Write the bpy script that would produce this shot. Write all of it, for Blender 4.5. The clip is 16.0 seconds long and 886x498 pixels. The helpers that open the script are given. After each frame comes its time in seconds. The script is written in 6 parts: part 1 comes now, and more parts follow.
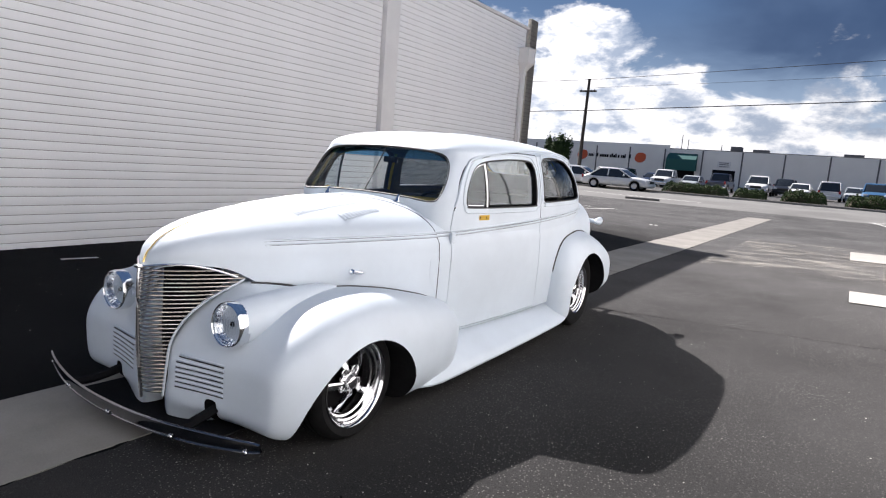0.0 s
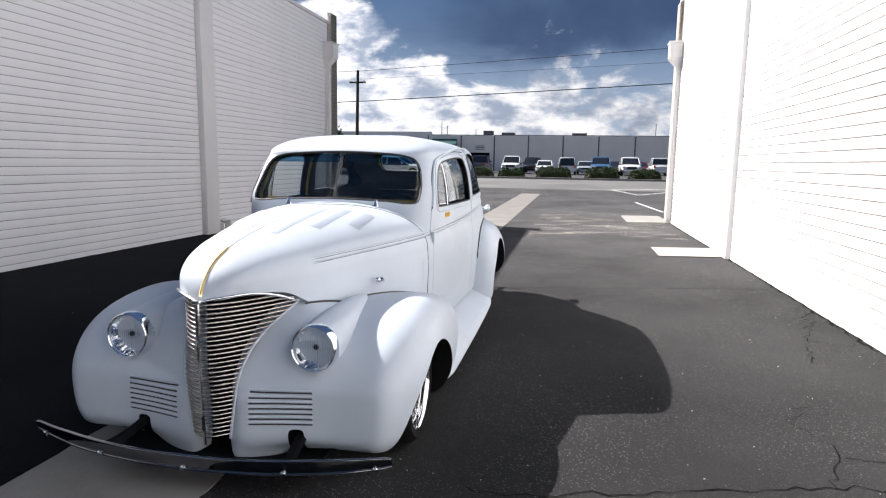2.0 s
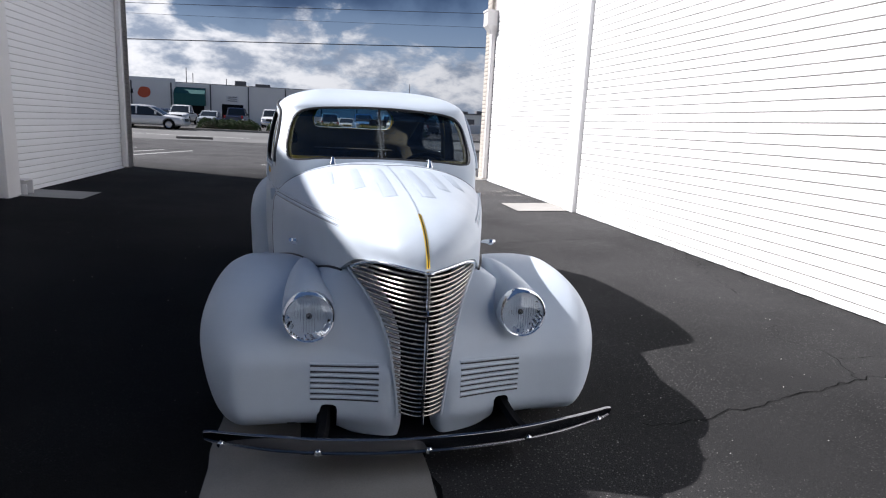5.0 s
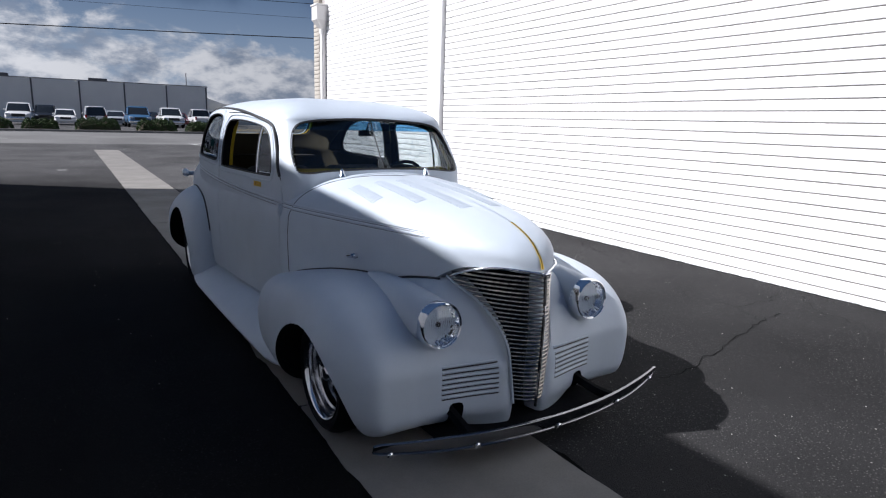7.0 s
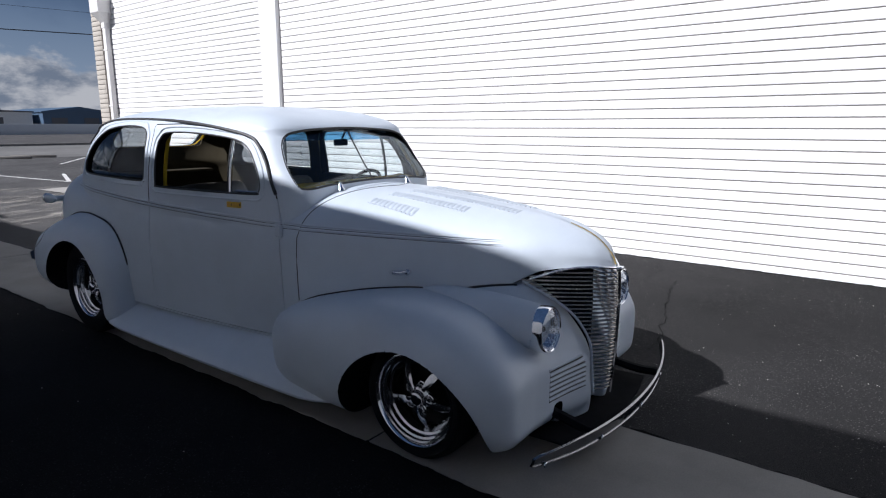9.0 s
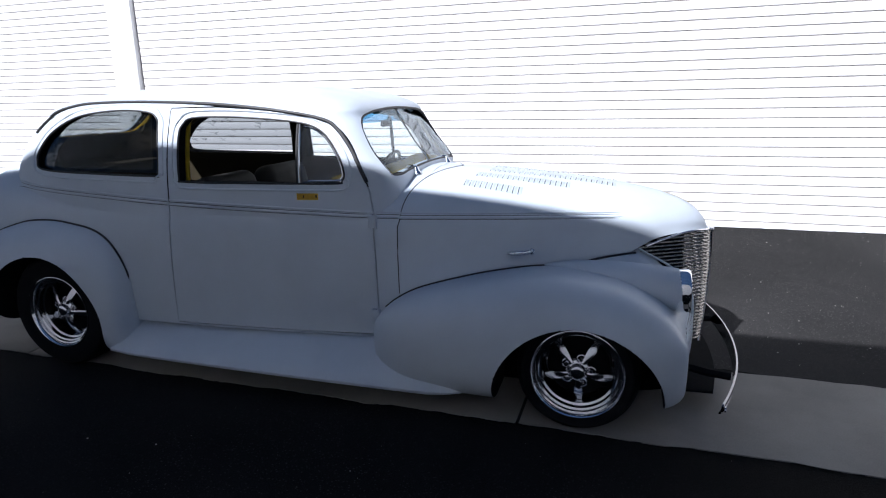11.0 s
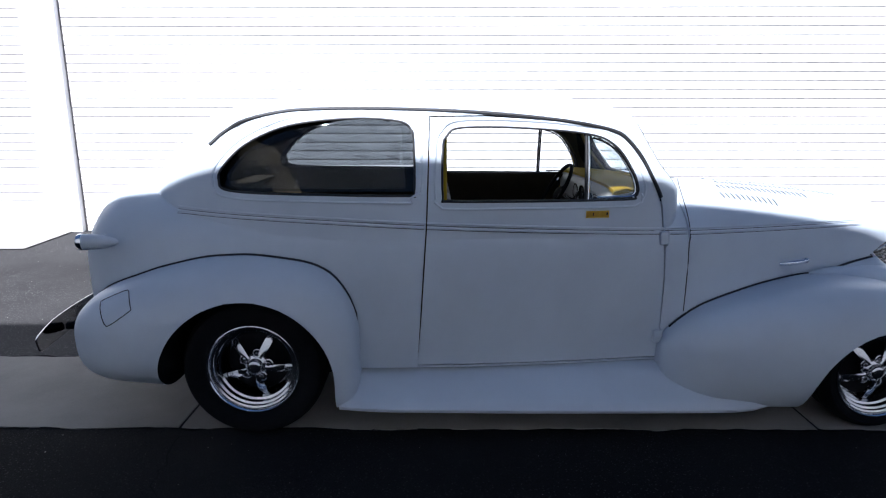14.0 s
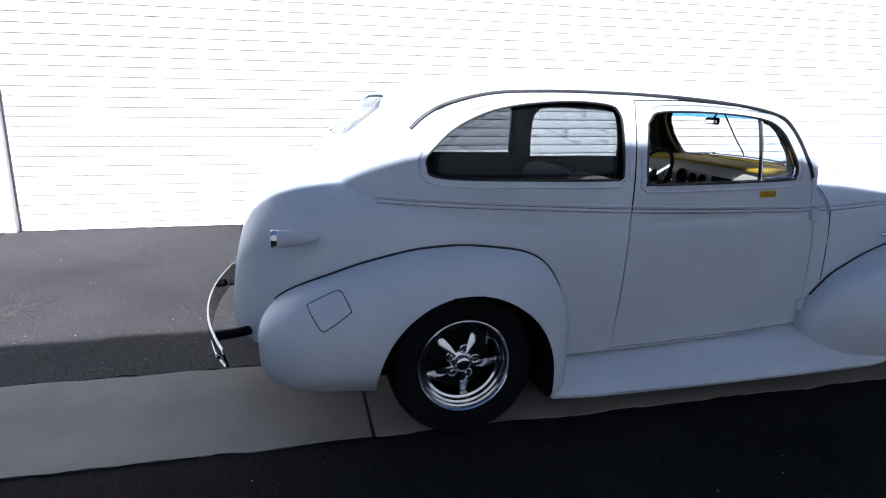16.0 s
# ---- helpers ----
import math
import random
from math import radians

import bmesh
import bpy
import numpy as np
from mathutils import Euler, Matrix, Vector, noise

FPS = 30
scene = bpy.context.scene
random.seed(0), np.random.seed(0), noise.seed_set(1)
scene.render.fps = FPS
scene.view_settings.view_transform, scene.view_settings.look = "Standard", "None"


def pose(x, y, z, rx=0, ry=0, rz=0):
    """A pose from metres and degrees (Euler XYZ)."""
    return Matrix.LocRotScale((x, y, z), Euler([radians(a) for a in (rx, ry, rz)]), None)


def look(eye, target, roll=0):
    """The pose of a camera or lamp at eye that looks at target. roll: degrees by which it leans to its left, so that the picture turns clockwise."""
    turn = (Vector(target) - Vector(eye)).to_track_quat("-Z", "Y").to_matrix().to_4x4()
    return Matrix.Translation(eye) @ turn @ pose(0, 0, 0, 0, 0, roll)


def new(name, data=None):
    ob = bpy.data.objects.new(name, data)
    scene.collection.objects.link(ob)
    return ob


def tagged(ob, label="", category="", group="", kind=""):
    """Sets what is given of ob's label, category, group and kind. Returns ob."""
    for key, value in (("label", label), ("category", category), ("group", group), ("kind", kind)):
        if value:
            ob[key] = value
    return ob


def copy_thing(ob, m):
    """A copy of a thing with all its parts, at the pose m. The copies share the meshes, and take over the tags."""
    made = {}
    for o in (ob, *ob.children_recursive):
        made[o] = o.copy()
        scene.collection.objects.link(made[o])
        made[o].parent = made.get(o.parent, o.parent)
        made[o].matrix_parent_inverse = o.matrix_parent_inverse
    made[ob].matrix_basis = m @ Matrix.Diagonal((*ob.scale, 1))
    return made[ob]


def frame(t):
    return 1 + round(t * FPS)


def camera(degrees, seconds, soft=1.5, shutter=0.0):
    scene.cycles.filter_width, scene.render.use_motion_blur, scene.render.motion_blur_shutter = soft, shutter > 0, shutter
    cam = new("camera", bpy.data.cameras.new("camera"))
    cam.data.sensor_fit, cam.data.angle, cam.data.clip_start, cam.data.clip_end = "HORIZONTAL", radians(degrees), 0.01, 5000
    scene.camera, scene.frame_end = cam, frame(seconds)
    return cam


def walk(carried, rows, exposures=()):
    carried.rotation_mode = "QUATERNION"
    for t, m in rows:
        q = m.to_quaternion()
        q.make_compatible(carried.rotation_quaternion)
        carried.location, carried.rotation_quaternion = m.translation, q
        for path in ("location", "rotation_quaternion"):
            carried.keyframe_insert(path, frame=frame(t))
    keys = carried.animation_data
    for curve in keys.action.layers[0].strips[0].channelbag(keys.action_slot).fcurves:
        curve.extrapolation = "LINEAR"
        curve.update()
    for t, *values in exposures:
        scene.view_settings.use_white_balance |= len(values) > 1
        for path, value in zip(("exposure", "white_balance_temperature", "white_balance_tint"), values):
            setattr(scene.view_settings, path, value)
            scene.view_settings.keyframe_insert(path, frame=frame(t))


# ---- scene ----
cam = camera(72.2, 16.0, 1.15)
METRES, EYE, TILT, LEAN, TURN = 11.138, 1.4145, 0.0, 0.0, 33.4
ROWS = [
    (0.0, 0.0, 0.0, 0.0, 0.63, -8.3, -4.3),
    (0.5, -0.031, -0.0076, 0.0009, -7.98, -7.18, -2.11),
    (1.0, -0.0568, -0.0028, -0.0013, -12.32, -8.18, -1.52),
    (1.5, -0.0832, 0.0045, 0.0, -15.58, -8.44, -2.31),
    (2.0, -0.1155, 0.0055, 0.0007, -21.37, -8.13, -0.89),
    (2.5, -0.1401, 0.0158, -0.0007, -24.04, -8.19, -2.43),
    (3.0, -0.1615, 0.032, -0.0002, -28.53, -9.16, -2.37),
    (3.5, -0.1912, 0.042, -0.0007, -33.09, -9.23, -1.02),
    (4.0, -0.2132, 0.0579, -0.0031, -36.57, -10.82, -1.94),
    (6.5, -0.3203, 0.1552, 0.0028, -59.48, -11.2, -1.92),
    (7.0, -0.3394, 0.1759, 0.0046, -64.71, -11.61, -1.72),
    (7.5, -0.3466, 0.2024, 0.0051, -70.6, -11.47, 0.23),
    (8.0, -0.3593, 0.2292, 0.0058, -75.96, -11.08, -1.2),
    (8.5, -0.3697, 0.2607, 0.0067, -80.86, -11.27, -1.16),
    (9.0, -0.3655, 0.2921, 0.0064, -86.43, -11.35, -0.04),
    (11.5, -0.3342, 0.4545, 0.01, -109.07, -14.16, 0.56),
    (12.0, -0.314, 0.48, 0.0098, -112.33, -13.69, 0.16),
    (12.5, -0.2998, 0.5105, 0.0095, -116.47, -12.8, -0.0),
    (13.0, -0.2812, 0.5362, 0.0079, -117.42, -13.82, -0.58),
    (13.5, -0.2612, 0.5618, 0.0086, -118.64, -14.15, -1.37),
    (14.0, -0.2471, 0.5955, 0.0093, -122.95, -12.68, 0.02),
    (14.5, -0.2252, 0.6212, 0.0076, -123.91, -13.35, -0.31),
    (15.0, -0.2017, 0.6473, 0.008, -127.43, -13.12, -2.82),
    (15.5, -0.1813, 0.6801, 0.0087, -132.82, -13.21, -2.69),
    (16.0, -0.1541, 0.699, 0.007, -136.79, -13.79, -0.77),
]
walk(cam, [(t, pose(0, 0, EYE, TILT, LEAN, TURN) @ pose(METRES * x, METRES * y, METRES * z, 90 + pitch, roll, yaw)) for t, x, y, z, yaw, pitch, roll in ROWS],
     exposures=[(t, e, k, 14) for t, e, k in ((0.0, 1.28, 6550), (1.0, 1.2, 6550), (2.5, 1.1, 6450), (4.0, 0.93, 6300), (6.5, 0.60, 6080), (9.0, 0.30, 6000), (11.5, 0.74, 5820), (13.0, 1.02, 5740), (16.0, 1.26, 5780))])

# ---- light ----
SUN_WAY = Vector((0.95, -0.368, -0.873)).normalized()
sun = new("sun", bpy.data.lights.new("sun", "SUN"))
sun.data.energy, sun.data.angle, sun.data.color = 5.0, radians(0.55), (1.0, 0.97, 0.935)
sun.matrix_world = look((-30, 10, 30), Vector((-30, 10, 30)) + SUN_WAY)

world = bpy.data.worlds.new("sky")
scene.world = world
world.use_nodes = True


def build_sky(tree):
    """Blue sky with a dark cloud bank above a bright, broken band of cumulus."""
    N, L = tree.nodes, tree.links
    N.clear()
    out = N.new("ShaderNodeOutputWorld")
    bg = N.new("ShaderNodeBackground")
    sky = N.new("ShaderNodeTexSky")
    sky.sky_type, sky.sun_disc = "NISHITA", False
    sky.sun_elevation = math.asin(-SUN_WAY.z)
    sky.sun_rotation = math.atan2(-SUN_WAY.x, -SUN_WAY.y)
    sky.altitude, sky.air_density, sky.dust_density = 400, 1.0, 0.6
    co = N.new("ShaderNodeTexCoord")
    sep = N.new("ShaderNodeSeparateXYZ")
    L.new(co.outputs["Generated"], sep.inputs[0])

    def math_node(op, a, b=None, clamp=False):
        n = N.new("ShaderNodeMath")
        n.operation, n.use_clamp = op, clamp
        for i, v in enumerate((a, b)):
            if v is None:
                continue
            if isinstance(v, (int, float)):
                n.inputs[i].default_value = v
            else:
                L.new(v, n.inputs[i])
        return n.outputs[0]

    def smooth(v, lo, hi, a=0.0, b=1.0):
        n = N.new("ShaderNodeMapRange")
        n.interpolation_type = "SMOOTHSTEP"
        L.new(v, n.inputs[0])
        for i, k in enumerate((lo, hi, a, b)):
            n.inputs[i + 1].default_value = k
        return n.outputs[0]

    def cloud(scale, detail, stretch, seed, rough=0.55, warp=0.0):
        m = N.new("ShaderNodeMapping")
        m.inputs["Scale"].default_value = (scale, scale, scale * stretch)
        m.inputs["Location"].default_value = (seed, seed * 0.7, seed * 0.3)
        L.new(co.outputs["Generated"], m.inputs[0])
        n = N.new("ShaderNodeTexNoise")
        n.inputs["Scale"].default_value, n.inputs["Detail"].default_value, n.inputs["Roughness"].default_value = 1.0, detail, rough
        n.inputs["Distortion"].default_value = warp
        L.new(m.outputs[0], n.inputs["Vector"])
        return n.outputs[0]

    def mix(f, a, b):
        n = N.new("ShaderNodeMix")
        n.data_type = "RGBA"
        for i, v in ((0, f), (6, a), (7, b)):
            if isinstance(v, tuple):
                n.inputs[i].default_value = (*v, 1)
            elif isinstance(v, float):
                n.inputs[i].default_value = v
            else:
                L.new(v, n.inputs[i])
        return n.outputs[2]

    z = sep.outputs["Z"]
    # heaped white clouds low down, thinning out upwards
    puff = cloud(7.5, 9.0, 2.0, 3.1, 0.60, 0.25)
    low = math_node("ADD", smooth(z, 0.02, 0.20, 0.22, -0.13), math_node("SUBTRACT", math_node("MULTIPLY", smooth(sep.outputs["X"], -0.12, -0.36), smooth(z, 0.12, 0.40, 0.33, 0.0)), math_node("MULTIPLY", smooth(sep.outputs["X"], 0.0, 0.5), smooth(z, 0.06, 0.16, 0.0, 0.16))))
    low = math_node("ADD", low, smooth(z, 0.17, 0.27, 0.0, -0.10))
    puffs = smooth(math_node("ADD", puff, low), 0.50, 0.63)
    puff_light = cloud(15.0, 6.0, 2.0, 8.4, 0.6)
    puff_colour = mix(smooth(puff_light, 0.35, 0.62), (5.8, 6.9, 8.6), (20.0, 19.8, 19.3))
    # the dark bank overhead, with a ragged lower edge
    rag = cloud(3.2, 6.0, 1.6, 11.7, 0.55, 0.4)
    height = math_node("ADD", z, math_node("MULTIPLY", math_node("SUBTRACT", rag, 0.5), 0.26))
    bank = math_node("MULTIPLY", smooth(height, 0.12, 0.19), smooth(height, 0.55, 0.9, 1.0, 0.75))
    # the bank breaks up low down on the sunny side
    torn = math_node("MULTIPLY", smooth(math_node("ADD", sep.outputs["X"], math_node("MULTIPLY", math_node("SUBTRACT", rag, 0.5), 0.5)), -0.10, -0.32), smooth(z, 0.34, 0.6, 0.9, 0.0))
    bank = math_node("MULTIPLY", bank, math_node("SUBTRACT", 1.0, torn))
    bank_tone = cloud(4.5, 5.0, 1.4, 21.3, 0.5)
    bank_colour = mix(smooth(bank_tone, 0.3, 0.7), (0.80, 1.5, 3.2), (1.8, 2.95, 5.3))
    lit = N.new("ShaderNodeVectorMath")
    lit.operation = "DOT_PRODUCT"
    L.new(co.outputs["Generated"], lit.inputs[0])
    lit.inputs[1].default_value = (-SUN_WAY.x, -SUN_WAY.y, -SUN_WAY.z)
    sunward = smooth(lit.outputs["Value"], 0.0, 0.9, 0.85, 1.7)
    glow = N.new("ShaderNodeVectorMath")
    glow.operation = "SCALE"
    L.new(puff_colour, glow.inputs[0])
    L.new(sunward, glow.inputs["Scale"])
    puff_colour = glow.outputs[0]
    blue = mix(0.45, sky.outputs[0], (1.2, 3.2, 7.6))
    blue = mix(smooth(z, 0.0, 0.26, 0.68, 0.0), blue, (10.0, 12.5, 15.5))
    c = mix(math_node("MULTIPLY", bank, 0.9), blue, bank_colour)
    c = mix(math_node("MULTIPLY", puffs, 0.85), c, puff_colour)
    L.new(c, bg.inputs[0])
    bg.inputs[1].default_value = 0.0235
    L.new(bg.outputs[0], out.inputs[0])


build_sky(world.node_tree)

# ---- materials ----
def material(name, colour, rough=0.6, metal=0.0, spread=0.0, grain=40.0, stains=0.0, stain_scale=1.5, bump=0.0, bump_scale=120.0, spec=0.5, coat=0.0, by_piece=0.0):
    """A surface with fine grain, larger stains and relief; scales are per metre."""
    m = bpy.data.materials.new(name)
    m.use_nodes = True
    N, L = m.node_tree.nodes, m.node_tree.links
    b = N["Principled BSDF"]
    b.inputs["Roughness"].default_value, b.inputs["Metallic"].default_value = rough, metal
    b.inputs["Specular IOR Level"].default_value, b.inputs["Coat Weight"].default_value = spec, coat
    b.inputs["Base Color"].default_value = (*colour, 1)
    co = N.new("ShaderNodeTexCoord")

    def noise_node(scale, detail=6.0):
        n = N.new("ShaderNodeTexNoise")
        n.inputs["Scale"].default_value, n.inputs["Detail"].default_value, n.inputs["Roughness"].default_value = scale, detail, 0.6
        L.new(co.outputs["Object"], n.inputs["Vector"])
        return n.outputs[0]

    def times(col, f, lo, hi, a, b2):
        r = N.new("ShaderNodeMapRange")
        L.new(f, r.inputs[0])
        for i, k in enumerate((lo, hi, a, b2)):
            r.inputs[i + 1].default_value = k
        x = N.new("ShaderNodeVectorMath")
        x.operation = "SCALE"
        L.new(col, x.inputs[0])
        L.new(r.outputs[0], x.inputs["Scale"])
        return x.outputs[0]

    rgb = N.new("ShaderNodeRGB")
    rgb.outputs[0].default_value = (*colour, 1)
    col = rgb.outputs[0]
    if spread:
        col = times(col, noise_node(grain), 0.3, 0.7, 1 - spread, 1 + spread)
    if stains:
        col = times(col, noise_node(stain_scale, 8.0), 0.35, 0.65, 1 - stains, 1 + stains * 0.6)
        r = N.new("ShaderNodeMapRange")
        L.new(noise_node(stain_scale * 2.3), r.inputs[0])
        for i, k in enumerate((0.3, 0.7, max(rough - 0.08, 0.02), min(rough + 0.08, 1))):
            r.inputs[i + 1].default_value = k
        L.new(r.outputs[0], b.inputs["Roughness"])
    if by_piece:
        info = N.new("ShaderNodeObjectInfo")
        col = times(col, info.outputs["Random"], 0, 1, 1 - by_piece, 1 + by_piece)
    L.new(col, b.inputs["Base Color"])
    if bump:
        bn = N.new("ShaderNodeBump")
        bn.inputs["Strength"].default_value, bn.inputs["Distance"].default_value = 1.0, bump
        L.new(noise_node(bump_scale), bn.inputs["Height"])
        L.new(bn.outputs[0], b.inputs["Normal"])
    return m


def glass_material(name, tint, gloss=0.0, frost=0.0):
    """A thin pane: clear or tinted straight through, mirror-like at a slant."""
    m = bpy.data.materials.new(name)
    m.use_nodes = True
    N, L = m.node_tree.nodes, m.node_tree.links
    N.clear()
    out, mixer, clear, shine, slant, power, weight = (N.new("ShaderNode" + k) for k in ("OutputMaterial", "MixShader", "BsdfTransparent", "BsdfGlossy", "LayerWeight", "Math", "Math"))
    clear.inputs[0].default_value = (*tint, 1)
    shine.inputs[0].default_value, shine.inputs["Roughness"].default_value = (0.9, 0.95, 1.0, 1), 0.02
    power.operation, weight.operation = "POWER", "MULTIPLY_ADD"
    power.inputs[1].default_value, weight.inputs[1].default_value, weight.inputs[2].default_value = 4.2, 0.95 - gloss, 0.035 + gloss
    L.new(slant.outputs["Facing"], power.inputs[0])
    L.new(power.outputs[0], weight.inputs[0])
    L.new(weight.outputs[0], mixer.inputs[0])
    L.new(clear.outputs[0], mixer.inputs[1])
    L.new(shine.outputs[0], mixer.inputs[2])
    last = mixer.outputs[0]
    if frost:
        white, second = N.new("ShaderNodeBsdfPrincipled"), N.new("ShaderNodeMixShader")
        white.inputs["Base Color"].default_value, white.inputs["Roughness"].default_value = (0.85, 0.87, 0.9, 1), 0.15
        second.inputs[0].default_value = frost
        L.new(last, second.inputs[1])
        L.new(white.outputs[0], second.inputs[2])
        last = second.outputs[0]
    L.new(last, out.inputs[0])
    return m


PRIMER = material("car_primer", (0.53, 0.588, 0.648), 0.44, spread=0.015, grain=220, stains=0.07, stain_scale=1.7, bump=0.0003, bump_scale=260, spec=0.5)
BUMPER_CHROME = material("bumper_chrome", (0.24, 0.24, 0.25), 0.09, 1.0, stains=0.06, stain_scale=5)
CHROME = material("chrome", (0.82, 0.83, 0.85), 0.07, 1.0, stains=0.03, stain_scale=6)
RIM_METAL = material("polished_rim", (0.74, 0.75, 0.77), 0.12, 1.0, stains=0.05, stain_scale=9)
DULL_CHROME = material("cast_alloy", (0.70, 0.71, 0.73), 0.15, 1.0, spread=0.04, grain=60)
RUBBER = material("rubber", (0.008, 0.008, 0.0085), 0.85, spec=0.12, spread=0.2, grain=30, bump=0.0006, bump_scale=180)
BLACK = material("black_paint", (0.008, 0.008, 0.009), 0.9, spread=0.2, grain=25, spec=0.1)
SEAL = material("rubber_seal", (0.015, 0.015, 0.016), 0.55, spread=0.1)
YELLOW = material("yellow_paint", (0.70, 0.50, 0.05), 0.42, spread=0.08, grain=60, stains=0.1, stain_scale=9)
TAPE = material("yellow_tape", (0.83, 0.52, 0.05), 0.5, spread=0.06, grain=90)
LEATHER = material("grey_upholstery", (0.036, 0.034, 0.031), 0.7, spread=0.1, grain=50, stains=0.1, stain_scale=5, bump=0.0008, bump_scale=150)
CARPET = material("dark_carpet", (0.03, 0.028, 0.026), 0.95, spread=0.3, grain=200)
DASH = material("dash_panel", (0.36, 0.355, 0.33), 0.5, spread=0.05, stains=0.05, stain_scale=6)
SCREEN = glass_material("screen_glass", (0.78, 0.84, 0.85), 0.03)
CLEAR = glass_material("clear_glass", (0.84, 0.88, 0.88), 0.07)
TINTED = glass_material("tinted_glass", (0.30, 0.32, 0.335), 0.01)
LENS = glass_material("lamp_lens", (0.97, 0.98, 0.99), 0.02)
FLUTE = glass_material("fluted_glass", (0.93, 0.94, 0.96), 0.06)
RED_LENS = material("red_lens", (0.35, 0.02, 0.02), 0.15, spread=0.05)
ASPHALT = material("asphalt", (0.028, 0.0275, 0.0275), 0.92, spread=0.55, grain=260, stains=0.30, stain_scale=0.4, bump=0.006, bump_scale=170, spec=0.05)


def add_aggregate(m):
    """Pale stone chips showing in the worn binder."""
    N, L = m.node_tree.nodes, m.node_tree.links
    b = N["Principled BSDF"]
    old = b.inputs["Base Color"].links[0].from_socket
    co, v, r, w, n, k, x = (N.new("ShaderNode" + q) for q in ("TexCoord", "TexVoronoi", "MapRange", "MapRange", "TexNoise", "Math", "Mix"))
    v.inputs["Scale"].default_value, n.inputs["Scale"].default_value = 62, 1.1
    n.inputs["Detail"].default_value = 6
    for i, q in enumerate((0.10, 0.26, 1.0, 0.0)):
        r.inputs[i + 1].default_value = q
    for i, q in enumerate((0.36, 0.66, 0.08, 0.85)):
        w.inputs[i + 1].default_value = q
    k.operation, x.data_type = "MULTIPLY", "RGBA"
    L.new(co.outputs["Object"], v.inputs["Vector"])
    L.new(co.outputs["Object"], n.inputs["Vector"])
    L.new(v.outputs["Distance"], r.inputs[0])
    L.new(n.outputs[0], w.inputs[0])
    L.new(r.outputs[0], k.inputs[0])
    L.new(w.outputs[0], k.inputs[1])
    L.new(k.outputs[0], x.inputs[0])
    L.new(old, x.inputs[6])
    x.inputs[7].default_value = (0.17, 0.166, 0.158, 1)
    L.new(x.outputs[2], b.inputs["Base Color"])


add_aggregate(ASPHALT)


def paint_sheen(m, y0, y1, gain):
    """Lightens the asphalt towards the open lot, its grazing sheen put into the colour."""
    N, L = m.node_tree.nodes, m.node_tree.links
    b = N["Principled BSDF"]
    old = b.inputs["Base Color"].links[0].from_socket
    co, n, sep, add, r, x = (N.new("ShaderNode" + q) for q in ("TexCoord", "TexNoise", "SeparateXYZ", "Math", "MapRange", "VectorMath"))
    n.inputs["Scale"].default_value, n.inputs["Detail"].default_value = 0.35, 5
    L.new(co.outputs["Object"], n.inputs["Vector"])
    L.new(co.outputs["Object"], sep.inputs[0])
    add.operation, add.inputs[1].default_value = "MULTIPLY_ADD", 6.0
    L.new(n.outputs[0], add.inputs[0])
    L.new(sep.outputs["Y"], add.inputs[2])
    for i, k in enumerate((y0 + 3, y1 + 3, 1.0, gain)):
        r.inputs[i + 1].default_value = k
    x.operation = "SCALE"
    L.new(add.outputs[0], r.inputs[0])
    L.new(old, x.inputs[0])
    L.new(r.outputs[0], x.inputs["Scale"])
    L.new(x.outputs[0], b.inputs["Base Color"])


paint_sheen(ASPHALT, 1.0, 14.0, 3.3)


def paint_lane_shade(m, edge, gain):
    """Building shade put into the colour left of the gutter, fading towards the lot."""
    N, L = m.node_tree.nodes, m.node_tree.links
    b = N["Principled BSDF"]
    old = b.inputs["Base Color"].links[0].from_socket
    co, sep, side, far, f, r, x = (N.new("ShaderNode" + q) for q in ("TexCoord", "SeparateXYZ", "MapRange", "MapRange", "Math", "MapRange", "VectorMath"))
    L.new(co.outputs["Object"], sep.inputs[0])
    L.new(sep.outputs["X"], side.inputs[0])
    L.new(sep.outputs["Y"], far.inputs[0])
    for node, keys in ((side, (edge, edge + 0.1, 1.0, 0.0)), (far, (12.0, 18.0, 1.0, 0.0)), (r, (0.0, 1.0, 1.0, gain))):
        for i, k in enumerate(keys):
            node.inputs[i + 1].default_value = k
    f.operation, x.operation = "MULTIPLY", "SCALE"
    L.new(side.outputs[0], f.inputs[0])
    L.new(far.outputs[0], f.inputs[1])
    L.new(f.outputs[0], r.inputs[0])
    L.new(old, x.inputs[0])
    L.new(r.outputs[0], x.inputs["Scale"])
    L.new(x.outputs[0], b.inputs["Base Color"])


paint_lane_shade(ASPHALT, -3.36, 0.27)
PALE_CONCRETE = material("bleached_concrete", (0.36, 0.345, 0.32), 0.85, spread=0.06, grain=120, stains=0.08, stain_scale=2.5, bump=0.0012, bump_scale=190, spec=0.3)
CONCRETE = material("concrete", (0.245, 0.231, 0.21), 0.85, spread=0.08, grain=150, stains=0.16, stain_scale=1.6, bump=0.0012, bump_scale=190, spec=0.3)
BLOCK = material("painted_block", (0.86, 0.855, 0.845), 0.7, spread=0.02, grain=90, stains=0.035, stain_scale=0.8, bump=0.0022, bump_scale=70, spec=0.3, by_piece=0.012)
JOINT = material("painted_mortar", (0.34, 0.32, 0.30), 0.9, spread=0.1, grain=30, stains=0.1, stain_scale=2)
TRIM_PAINT = material("trim_paint", (0.74, 0.72, 0.70), 0.6, spread=0.02, grain=40, stains=0.06, stain_scale=1.1, bump=0.0008, bump_scale=60)
